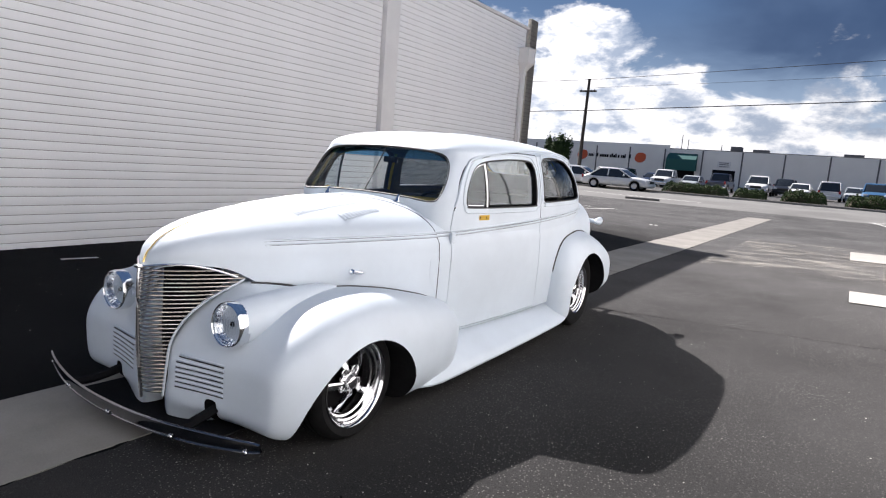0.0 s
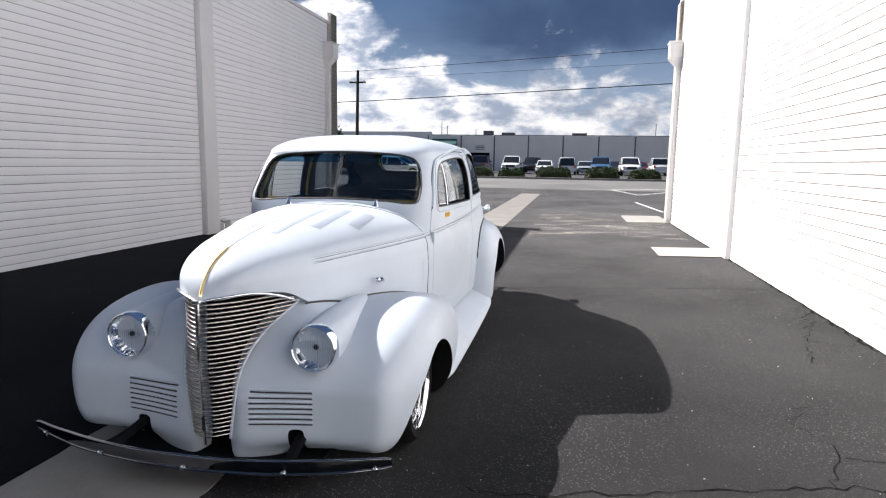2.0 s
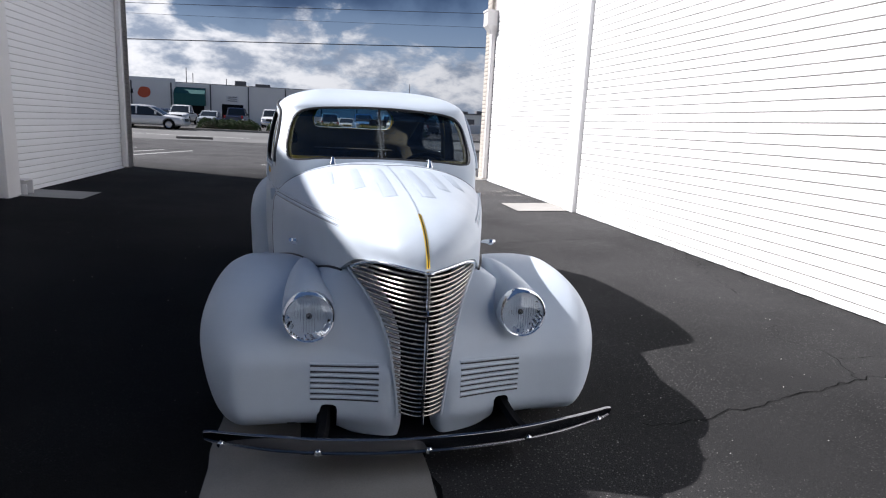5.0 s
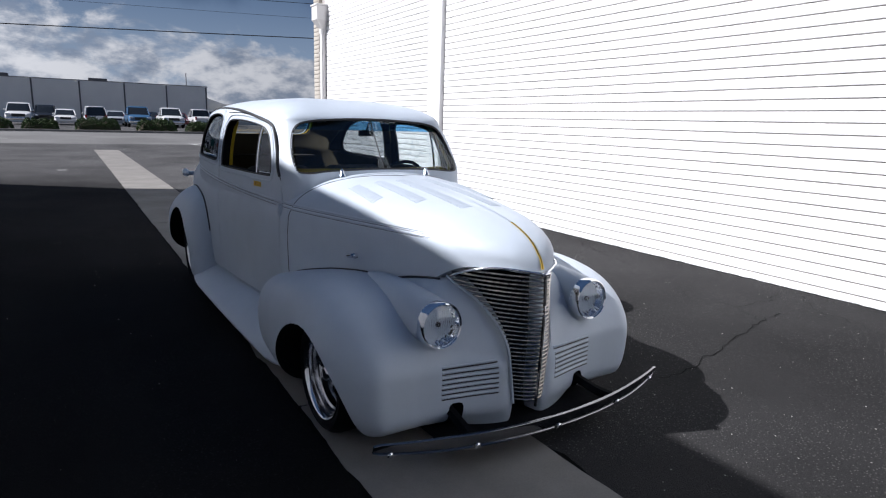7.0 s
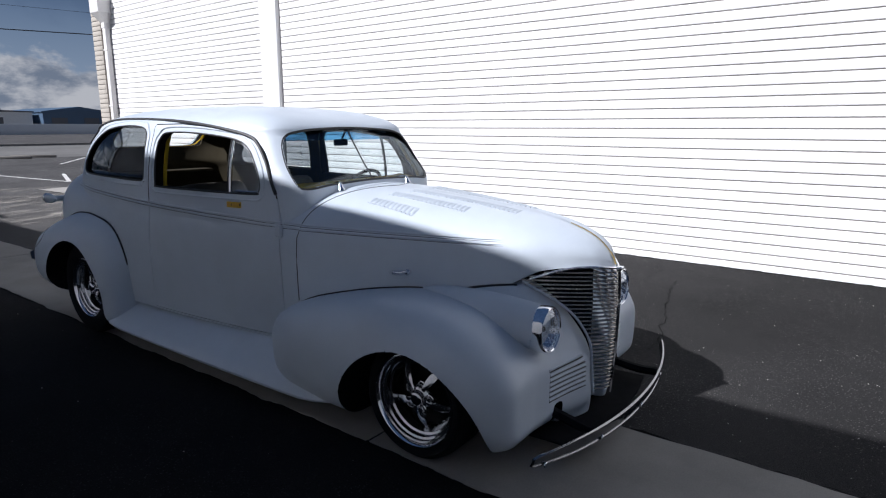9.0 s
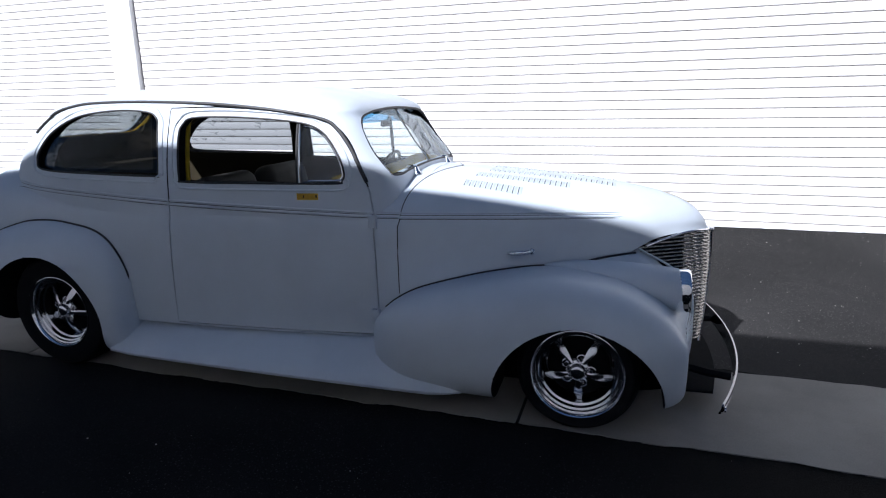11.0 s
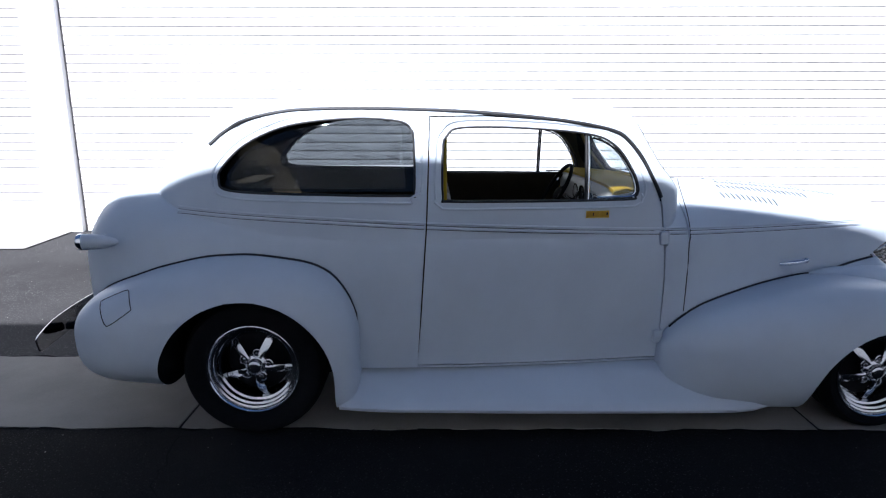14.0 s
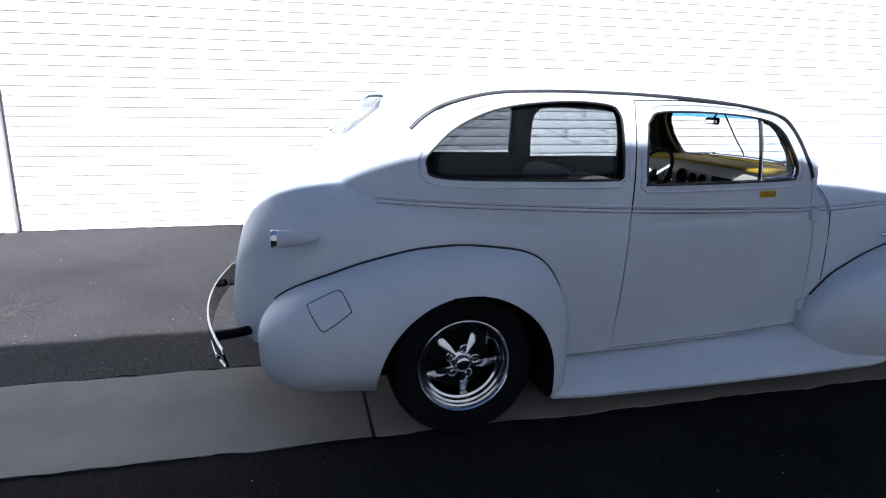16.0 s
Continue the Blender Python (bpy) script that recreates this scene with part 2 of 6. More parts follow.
TAN_BLOCK = material("tan_block", (0.48, 0.44, 0.38), 0.85, spread=0.08, grain=50, stains=0.12, stain_scale=2, bump=0.002, bump_scale=80)
PAINT_LINE = material("road_paint", (0.72, 0.71, 0.68), 0.8, spread=0.1, grain=60, stains=0.22, stain_scale=3)
GREY_WALL = material("far_wall_paint", (0.86, 0.85, 0.81), 0.85, spread=0.02, stains=0.06, stain_scale=0.2)
GREY_TRIM = material("far_wall_joint", (0.13, 0.13, 0.135), 0.85, spread=0.05)
GREEN = material("green_awning", (0.012, 0.10, 0.095), 0.7, spread=0.06, grain=12)
RED_SIGN = material("orange_sign", (0.55, 0.09, 0.03), 0.5, spread=0.05)
WOOD = material("weathered_pole", (0.045, 0.038, 0.033), 0.9, spread=0.25, grain=18)
LEAF = material("leaf", (0.045, 0.075, 0.025), 0.7, spread=0.35, grain=3, stains=0.25, stain_scale=0.9, spec=0.2)
BARK = material("bark", (0.10, 0.075, 0.055), 0.9, spread=0.3, grain=20)
WIRE = material("wire", (0.02, 0.02, 0.022), 0.6, spread=0.1)
REFLECTOR = material("lamp_reflector", (0.94, 0.95, 0.97), 0.04, 1.0, spread=0.03, grain=90, bump=0.0002, bump_scale=40)
GRILLE_METAL = material("aged_chrome", (0.46, 0.43, 0.39), 0.2, 1.0, spread=0.03, grain=30, stains=0.06, stain_scale=9)
ROAD = material("worn_road", (0.17, 0.167, 0.16), 0.9, spread=0.2, grain=60, stains=0.22, stain_scale=0.25, bump=0.002, bump_scale=90, spec=0.3)

# ---- shaping tools ----
def curve(*keys):
    """A smooth function through (position, value) keys without overshoot."""
    xs, ys = np.array([k[0] for k in keys], float), np.array([k[1] for k in keys], float)
    h = np.diff(xs)
    d = np.diff(ys) / h
    m = np.zeros(len(xs))
    m[0], m[-1] = d[0], d[-1]
    for i in range(1, len(xs) - 1):
        if d[i - 1] * d[i] > 0:
            a, b = 2 * h[i] + h[i - 1], h[i] + 2 * h[i - 1]
            m[i] = (a + b) / (a / d[i - 1] + b / d[i])

    def at(x):
        x = np.clip(np.asarray(x, float), xs[0], xs[-1])
        i = np.clip(np.searchsorted(xs, x, side="right") - 1, 0, len(xs) - 2)
        t = (x - xs[i]) / h[i]
        return (2 * t**3 - 3 * t**2 + 1) * ys[i] + (t**3 - 2 * t**2 + t) * h[i] * m[i] + (3 * t**2 - 2 * t**3) * ys[i + 1] + (t**3 - t**2) * h[i] * m[i + 1]

    return at


def loop_through(points, n=8):
    """A closed smooth line through a few corner points."""
    p, out = [Vector(q) for q in points], []
    for i in range(len(p)):
        a, b, c, d = p[i - 1], p[i], p[(i + 1) % len(p)], p[(i + 2) % len(p)]
        for k in range(n):
            t = k / n
            out.append(0.5 * (2 * b + (c - a) * t + (2 * a - 5 * b + 4 * c - d) * t * t + (3 * b - a - 3 * c + d) * t**3))
    return out


def line_through(points, n=8):
    p = [Vector(q) for q in points]
    p = [2 * p[0] - p[1]] + p + [2 * p[-1] - p[-2]]
    out = []
    for i in range(1, len(p) - 2):
        a, b, c, d = p[i - 1:i + 3]
        for k in range(n):
            t = k / n
            out.append(0.5 * (2 * b + (c - a) * t + (2 * a - 5 * b + 4 * c - d) * t * t + (3 * b - a - 3 * c + d) * t**3))
    return out + [p[-2]]


def soften(bm, degrees=32):
    """Smooth faces with sharp edges where they meet at an angle."""
    limit = radians(degrees)
    for f in bm.faces:
        f.smooth = True
    for e in bm.edges:
        e.smooth = not (len(e.link_faces) == 2 and e.calc_face_angle(0) > limit)
    return bm


def outward(bm):
    """Turns a closed shape's faces outwards."""
    bmesh.ops.recalc_face_normals(bm, faces=bm.faces)
    if bm.calc_volume(signed=True) < 0:
        bmesh.ops.reverse_faces(bm, faces=bm.faces)
    return bm


def loft(rings, closed=True, caps=True):
    """A skin over rings of points, each ring with as many points."""
    bm = bmesh.new()
    vs = [[bm.verts.new(p) for p in r] for r in rings]
    n = len(vs[0])
    for a, b in zip(vs, vs[1:]):
        for i in range(n if closed else n - 1):
            j = (i + 1) % n
            bm.faces.new((a[i], a[j], b[j], b[i]))
    if caps and closed:
        for r in (vs[0], vs[-1]) if caps is True else [r for r in (vs[0], vs[-1]) if (r[0].co - r[n // 2].co).length < caps]:
            c = bm.verts.new(sum((v.co for v in r), Vector()) / n)
            for i in range(n):
                bm.faces.new((r[i], r[(i + 1) % n], c))
    return outward(bm)


def tube(points, radius, sides=8, closed=False, flat=1.0):
    """A round or flattened bar along a line; radius may be a list."""
    p = [Vector(q) for q in points]
    n = len(p)
    rings, up = [], Vector((0, 0, 1))
    for i in range(n):
        a, b = (p[i - 1], p[(i + 1) % n]) if closed else (p[max(i - 1, 0)], p[min(i + 1, n - 1)])
        d = (b - a).normalized()
        side = d.cross(up)
        side = side.normalized() if side.length > 1e-4 else Vector((1, 0, 0))
        top = side.cross(d)
        r = radius[i] if isinstance(radius, (list, tuple)) else radius
        rings.append([p[i] + side * math.cos(2 * math.pi * k / sides) * r + top * math.sin(2 * math.pi * k / sides) * r * flat for k in range(sides)])
    if closed:
        rings.append(rings[0])
        bm = loft(rings, True, False)
        bmesh.ops.remove_doubles(bm, verts=bm.verts, dist=1e-6)
        bmesh.ops.recalc_face_normals(bm, faces=bm.faces)
        return soften(bm, 50)
    return soften(loft(rings), 50)


def box(x0, x1, y0, y1, z0, z1, bevel=0.0, segments=2):
    bm = bmesh.new()
    bmesh.ops.create_cube(bm, size=1)
    for v in bm.verts:
        v.co = (x0 + (v.co.x + 0.5) * (x1 - x0), y0 + (v.co.y + 0.5) * (y1 - y0), z0 + (v.co.z + 0.5) * (z1 - z0))
    if bevel:
        bmesh.ops.bevel(bm, geom=bm.edges[:], offset=bevel, segments=segments, profile=0.5, affect="EDGES")
        soften(bm, 50)
    return bm


def prism(outline, axis, lo, hi):
    """A closed outline of (a, b) pairs pushed along an axis; (a, b) are the other two axes in order."""
    def put(q, v):
        a, b = q[0], q[1]
        return {"x": (v, a, b), "y": (a, v, b), "z": (a, b, v)}[axis]
    bm = bmesh.new()
    r0, r1 = [bm.verts.new(put(q, lo)) for q in outline], [bm.verts.new(put(q, hi)) for q in outline]
    n = len(r0)
    for i in range(n):
        bm.faces.new((r0[i], r0[(i + 1) % n], r1[(i + 1) % n], r1[i]))
    bm.faces.new(r0), bm.faces.new(r1[::-1])
    return outward(bm)


def lathe(profile, sides=48, axis="x"):
    """(radius, along) pairs turned round an axis."""
    rings = []
    for r, s in profile:
        ring = []
        for k in range(sides):
            a = 2 * math.pi * k / sides
            u, v = r * math.cos(a), r * math.sin(a)
            ring.append({"x": (s, u, v), "y": (u, s, v), "z": (u, v, s)}[axis])
        rings.append(ring)
    return soften(loft(rings, True, 0.012), 38)


def join(*bms):
    """Several shapes in one bmesh."""
    out = bms[0]
    for b in bms[1:]:
        me = bpy.data.meshes.new("joined")
        b.to_mesh(me)
        b.free()
        out.from_mesh(me)
        bpy.data.meshes.remove(me)
    return out


def moved(bm, m):
    bmesh.ops.transform(bm, matrix=m, verts=bm.verts)
    if m.determinant() < 0:
        bmesh.ops.reverse_faces(bm, faces=bm.faces)
    return bm


def twin(bm):
    """A mirrored copy across the middle of the car."""
    return moved(bm.copy(), Matrix.Diagonal((-1, 1, 1, 1)))


def carve(bm, *steps, sharp=32):
    """Joins ('UNION'), cuts ('DIFFERENCE') or keeps ('INTERSECT') closed shapes, one after the other."""
    made = []

    def temp(b):
        me = bpy.data.meshes.new("carve")
        b.to_mesh(me)
        made.append(new("carve", me))
        return made[-1]

    base = temp(bm)
    for op, other in steps:
        mod = base.modifiers.new("cut", "BOOLEAN")
        mod.operation, mod.object, mod.solver = op, temp(other), "EXACT"
    deps = bpy.context.evaluated_depsgraph_get()
    me = bpy.data.meshes.new_from_object(base.evaluated_get(deps))
    out = bmesh.new()
    out.from_mesh(me)
    bpy.data.meshes.remove(me)
    for o in made:
        d = o.data
        bpy.data.objects.remove(o)
        bpy.data.meshes.remove(d)
    return soften(out, sharp)


def melted(bm, voxel, passes):
    """Softens the crease where two shapes were joined."""
    me = bpy.data.meshes.new("melted")
    bm.to_mesh(me)
    ob = new("melted", me)
    mod = ob.modifiers.new("skin", "REMESH")
    mod.mode, mod.voxel_size = "VOXEL", voxel
    mod = ob.modifiers.new("even", "SMOOTH")
    mod.factor, mod.iterations = 0.5, passes
    got = bpy.data.meshes.new_from_object(ob.evaluated_get(bpy.context.evaluated_depsgraph_get()))
    out = bmesh.new()
    out.from_mesh(got)
    bpy.data.objects.remove(ob)
    bpy.data.meshes.remove(me)
    bpy.data.meshes.remove(got)
    return soften(out, 40)


def part(name, bm, mat, parent=None, label=""):
    """Links a bmesh as one mesh object under a thing or a part."""
    me = bpy.data.meshes.new(name)
    bm.to_mesh(me)
    bm.free()
    if mat:
        me.materials.append(mat)
    ob = new(name, me)
    ob.parent = parent
    return tagged(ob, label)


def empty(name, m=None):
    ob = new(name)
    ob.empty_display_size = 0.2
    if m is not None:
        ob.matrix_world = m
    return ob


def same_mesh(name, data, parent, at):
    """One more piece on a mesh that exists already."""
    ob = new(name, data)
    ob.parent = parent
    ob.location = at
    return ob

# ---- ground and buildings ----
GUTTER_Z = 0.07
LEFT_WALL, RIGHT_WALL = -7.05, 1.06
GUTTER_LEFT, GUTTER_RIGHT = -3.36, -2.52


def ground_z(x, y):
    """The lane falls from both walls to the gutter; past the buildings it levels out."""
    rise = 0.0
    if x > GUTTER_RIGHT:
        rise = min((x - GUTTER_RIGHT) / 3.58, 1.0) * 0.085
    if x < GUTTER_LEFT:
        rise = min((GUTTER_LEFT - x) / 3.69, 1.0) * 0.11
    fade = min(max((24 - y) / 10, 0), 1)
    return GUTTER_Z + rise * fade + 0.27 * min(max((y - 27) / 14, 0), 1)


def sheet(xs, ys, lift=0.0):
    bm = bmesh.new()
    grid = [[bm.verts.new((x, y, ground_z(x, y) + lift)) for x in xs] for y in ys]
    for a, b in zip(grid, grid[1:]):
        for i in range(len(xs) - 1):
            f = bm.faces.new((a[i], a[i + 1], b[i + 1], b[i]))
            f.smooth = True
    return bm


xs = [-2000, -400, -100, -40, -20, -12, -9, -7.05, -6, -5, -4.2, GUTTER_LEFT, GUTTER_RIGHT, -1.5, -0.5, 0.4, 1.1, 3, 6, 12, 25, 60, 200, 600, 2000]
ys = [-2000, -300, -60, -25, -12, -6, -2, 0, 2, 4, 6, 8, 10, 12, 14, 16, 18, 20, 22, 24, 27, 31, 36, 42, 60, 90, 200, 600, 3000]
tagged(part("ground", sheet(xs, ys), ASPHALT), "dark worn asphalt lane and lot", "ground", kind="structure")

# concrete gutter down the lane, slab by slab, with open joints
gutter = tagged(empty("gutter", pose(0, 0, GUTTER_Z)), "pale concrete drainage strip set in the asphalt", "gutter", kind="structure")
for k in range(14):
    y0 = -12.66 + 2.99 * k
    rng = random.Random(k)
    bm = bmesh.new()
    left = [(GUTTER_LEFT + rng.uniform(-0.012, 0.012), y0 + 0.008 + 2.974 * i / 24) for i in range(25)]
    right = [(GUTTER_RIGHT + rng.uniform(-0.012, 0.012), y0 + 0.008 + 2.974 * i / 24) for i in range(25)]
    tops = [[bm.verts.new((x, y, 0.005)) for x, y in row] for row in (left, right)]
    lows = [[bm.verts.new((x, y, -0.02)) for x, y in row] for row in (left, right)]
    for i in range(24):
        bm.faces.new((tops[0][i], tops[1][i], tops[1][i + 1], tops[0][i + 1]))
        bm.faces.new((tops[0][i + 1], lows[0][i + 1], lows[0][i], tops[0][i]))
        bm.faces.new((tops[1][i], lows[1][i], lows[1][i + 1], tops[1][i + 1]))
    for i in (0, 24):
        bm.faces.new((tops[0][i], lows[0][i], lows[1][i], tops[1][i]))
    bmesh.ops.recalc_face_normals(bm, faces=bm.faces)
    part("slab", bm, CONCRETE, gutter)

COURSE = 0.0963


def side_building(name, face, way, spans, columns, end, top, first, high=0.0, gap=0.006):
    """A painted block warehouse: way is -1 when its mass lies towards -x. spans: stretches of courses along y."""
    back = face + way * 22
    x_in = face + way * 0.012
    step = 8.28 if high else end
    bm = box(min(back, x_in), max(back, x_in), -9, step, -0.3, (high or top) - 0.06)
    if high:
        bm = join(bm, box(min(back, x_in), max(back, x_in), step + 0.001, end, -0.3, top - 0.06))
    wall = tagged(part("wall_" + name, bm, JOINT), "white painted slump block wall with horizontal courses", "wall", kind="structure")
    for y0, y1 in spans:
        me = None
        for k in range(-1, 52):
            z = first + COURSE * k
            if z + COURSE > (high if high and y0 < 0 else top):
                continue
            if me is None:
                b = box(0, 0.05, 0, y1 - y0, 0, COURSE - gap, 0.0035, 2)
                ob = part("block_course", b, BLOCK, wall)
                me = ob.data
                ob.location = (face if way > 0 else face - 0.05, y0, z)
            else:
                same_mesh("block_course", me, wall, (face if way > 0 else face - 0.05, y0, z))
    for y0, y1, deep, mat, label in columns:
        a, b = face - way * deep, face + way * 0.03
        p = tagged(part("pilaster", box(min(a, b), max(a, b), y0, y1, 0.13, top - 0.05, 0.008), mat), label, "pilaster", kind="structure")
    a, b = face - way * 0.02, back - way * 0.2
    runs = ((-9.05, step, high), (step, end + 0.05, top)) if high else ((-9.05, end + 0.05, top),)
    for y0, y1, z in runs:
        tagged(part("coping", box(min(a, b), max(a, b), y0, y1, z - 0.06, z, 0.01), TRIM_PAINT), "metal coping on the parapet", "coping", kind="structure")
    return wall


side_building("left", LEFT_WALL, -1, [(-9, 8.28), (8.64, 13.62)], [(8.28, 8.64, 0.10, TRIM_PAINT, "grey painted pilaster on the block wall")], 14.05, 4.75, 0.247, 4.76, 0.0072)
side_building("right", RIGHT_WALL, 1, [(-9, 8.262), (8.69, 13.62)], [(8.29, 8.69, 0.06, BLOCK, "white painted pilaster on the block wall")], 14.15, 5.05, 0.226, gap=0.0115)


def corner_column(name, face, way, y0, y1, top):
    """The bare block column at a building's end, block by block."""
    a, b = face - way * 0.06, face + way * 0.03
    core = tagged(part(name, box(min(a, b) + 0.012, max(a, b), y0 + 0.012, y1 - 0.012, 0.1, top - 0.07), JOINT), "unpainted tan block column at the building corner", "column", kind="structure")
    me = None
    for k in range(-1, 49):
        at = (0, 0, 0.235 + COURSE * k)
        if me is None:
            ob = part("block", box(min(a, b), max(a, b), y0, y1, 0, COURSE - 0.010, 0.006), TAN_BLOCK, core)
            me, ob.location = ob.data, at
        else:
            same_mesh("block", me, core, at)


corner_column("column_left", LEFT_WALL, -1, 13.72, 14.09, 5.0)
corner_column("column_right", RIGHT_WALL, 1, 13.85, 14.22, 5.0)


def downspout(face, way, y, z_head, z_foot):
    """A leader head under the scupper, a square pipe and its straps."""
    root = tagged(empty("downspout", pose(face - way * 0.0, y, z_foot)), "painted sheet metal downspout with a leader head", "downspout", kind="structure")
    s = -way
    head = []
    for z, hw, d in ((z_head - 0.62, 0.07, 0.12), (z_head - 0.52, 0.07, 0.12), (z_head - 0.34, 0.17, 0.26), (z_head - 0.04, 0.17, 0.26), (z_head - 0.035, 0.185, 0.28), (z_head, 0.185, 0.28)):
        head.append([(s * (0.002 if i in (0, 3) else d), (-hw if i < 2 else hw), z - z_foot) for i in range(4)])
    part("leader_head", soften(loft(head), 20), TRIM_PAINT, root)
    part("pipe", box(min(s * 0.01, s * 0.11), max(s * 0.01, s * 0.11), -0.06, 0.06, 0.02, z_head - 0.55 - z_foot, 0.012), TRIM_PAINT, root)
    for z in (0.5, 1.7, 2.8):
        part("strap", box(min(0, s * 0.118), max(0, s * 0.118), -0.075, 0.075, z, z + 0.035, 0.003), TRIM_PAINT, root)


downspout(LEFT_WALL, -1, 13.5, 4.2, 0.2)
downspout(RIGHT_WALL, 1, 13.62, 4.05, 0.19)


def splash_box(face, way, y):
    """The drain shoe at a pilaster's foot."""
    root = tagged(empty("drain_shoe", pose(face, y, 0.17)), "small painted drain outlet at the pilaster foot", "drain", kind="structure")
    s = -way
    for name, b in (("cheek", box(min(0, s * .16), max(0, s * .16), 0, 0.02, 0, 0.16, .004)), ("cheek", box(min(0, s * .16), max(0, s * .16), 0.2, 0.22, 0, 0.2, .004)), ("hood", box(min(0, s * .14), max(0, s * .14), 0, 0.22, 0.2, 0.22, .004))):
        part(name, b, TRIM_PAINT, root)


splash_box(LEFT_WALL, -1, 8.66)


def pad(x0, x1, y0, y1, lift=0.012):
    """A thin concrete apron let into the asphalt."""
    bm = sheet(list(np.linspace(x0, x1, 5)), list(np.linspace(y0, y1, 4)), lift)
    tagged(part("splash_pad", bm, PALE_CONCRETE), "pale concrete splash pad below a drain outlet", "concrete pad", kind="structure")


pad(0.14, 1.05, 8.40, 9.35)
pad(0.13, 1.05, 13.6, 15.6)
pad(-7.03, -6.15, 8.5, 9.3)

# parking lines on the lot beyond the buildings
def stripe(x0, y0, x1, y1, width=0.1):
    d = Vector((x1 - x0, y1 - y0, 0)).normalized()
    n = Vector((-d.y, d.x, 0)) * width / 2
    bm = bmesh.new()
    steps = max(2, int(math.hypot(x1 - x0, y1 - y0) / 1.0))
    row = []
    for i in range(steps + 1):
        p = Vector((x0 + (x1 - x0) * i / steps, y0 + (y1 - y0) * i / steps, 0))
        row.append([bm.verts.new((*(p + s * n).xy, ground_z(*(p + s * n).xy) + 0.005)) for s in (-1, 1)])
    for a, b in zip(row, row[1:]):
        bm.faces.new((a[0], a[1], b[1], b[0]))
    bmesh.ops.recalc_face_normals(bm, faces=bm.faces)
    tagged(part("parking_line", bm, PAINT_LINE), "worn white painted parking line on asphalt", "parking line", kind="structure")



# ---- the car: X to its left, Y aft from the front hubs, Z above the datum ----
CAR = tagged(empty("vintage_sedan", pose(-2.562, 2.06, GUTTER_Z, 0, 0, 1.3)), "late 1930s two-door sedan in pale grey primer with chrome grille", "car")


def cpart(name, bm, mat, parent=None, label=""):
    bmesh.ops.translate(bm, verts=bm.verts, vec=(0, 0, -GUTTER_Z))
    return part(name, bm, mat, parent or CAR, label)


def rounding(t, p):
    return (1 - np.clip(t, 0, 1) ** p) ** (1 / p)


def spow(v, n):
    return math.copysign(abs(v) ** (2 / n), v)


def pontoon(ys, shape, m=56):
    """A closed body along Y; shape(y) gives inner, middle and outer x, low, middle and top z, and the squareness outside and inside."""
    rings = []
    for y in ys:
        xi, xc, xo, zb, zc, zt, n, n_in = shape(y)
        ring = []
        for k in range(m):
            a = 2 * math.pi * k / m
            q = (n if isinstance(n, float) else n[math.sin(a) < 0]) if math.cos(a) > 0 else (n_in[0] if math.sin(a) > 0 else n_in[1])
            c, s = spow(math.cos(a), q), spow(math.sin(a), q)
            ring.append((xc + (xo - xc if c > 0 else xc - xi) * c, y, zc + (zt - zc if s > 0 else zc - zb) * s))
        rings.append(ring)
    return loft(rings)


def eased(y0, y1, n, front=True, back=True):
    """Stations that crowd towards the ends."""
    t = np.linspace(0, 1, n)
    if front and back:
        t = (1 - np.cos(np.pi * t)) / 2
    elif front:
        t = 1 - np.cos(np.pi / 2 * t)
    elif back:
        t = np.sin(np.pi / 2 * t)
    return y0 + (y1 - y0) * t


def set_back(y):
    """The front end, drawn in a little towards the hubs."""
    t = min(max((-0.12 - y) / 0.40, 0), 1)
    return y + 0.045 * t * t * (3 - 2 * t)


def nose_sweep(x, y, z):
    """How far the lower inner corner of a front fender runs forward beside the grille."""
    inner = max(1 - max(x - 0.06, 0) / 0.48, 0) ** 1.5
    front = min(max((-0.10 - y) / 0.32, 0), 1)
    low = min(max((0.76 - z) / 0.30, 0), 1)
    return 0.09 * inner * front * low * low * (3 - 2 * low)


# front fenders
ff_top = curve((-0.5, 0.765), (0.0, 0.756), (0.15, 0.754), (0.4, 0.72), (0.63, 0.668), (0.8, 0.622), (0.975, 0.575))
ff_out = curve((-0.5, 0.85), (-0.2, 0.88), (0.0, 0.888), (0.4, 0.876), (0.7, 0.845), (0.975, 0.79))


def front_fender_shape(y):
    f, r = rounding((-0.08 - y) / 0.44, 2.3), rounding((y - 0.72) / 0.26, 2.2)
    g = float(max(f, 0.02) * max(r, 0.02))
    h = float(max(rounding((0.15 - y) / 0.67, 2.0), 0.03) * max(r, 0.02))
    zc, xc = 0.42, 0.67
    return xc - 0.605 * g**0.08, xc, xc + (float(ff_out(y)) - xc) * g, zc - 0.262 * g**0.3, zc, zc + (float(ff_top(y)) - zc) * h, 2.3, (2.15, 7.0)


def wheel_well(y, z, r, x0=0.50, x1=1.1):
    arc = [(y + r * math.cos(a), z + r * math.sin(a)) for a in np.linspace(0, math.pi, 40)]
    return prism(arc + [(y - r, z - 0.4), (y + r, z - 0.4)], "x", x0, x1)


from mathutils.bvhtree import BVHTree

walk_top = curve((-0.492, 0.44), (-0.482, 0.51), (-0.455, 0.60), (-0.40, 0.70), (-0.33, 0.755), (-0.26, 0.786), (-0.1, 0.782), (0.1, 0.768), (0.35, 0.725), (0.6, 0.65))


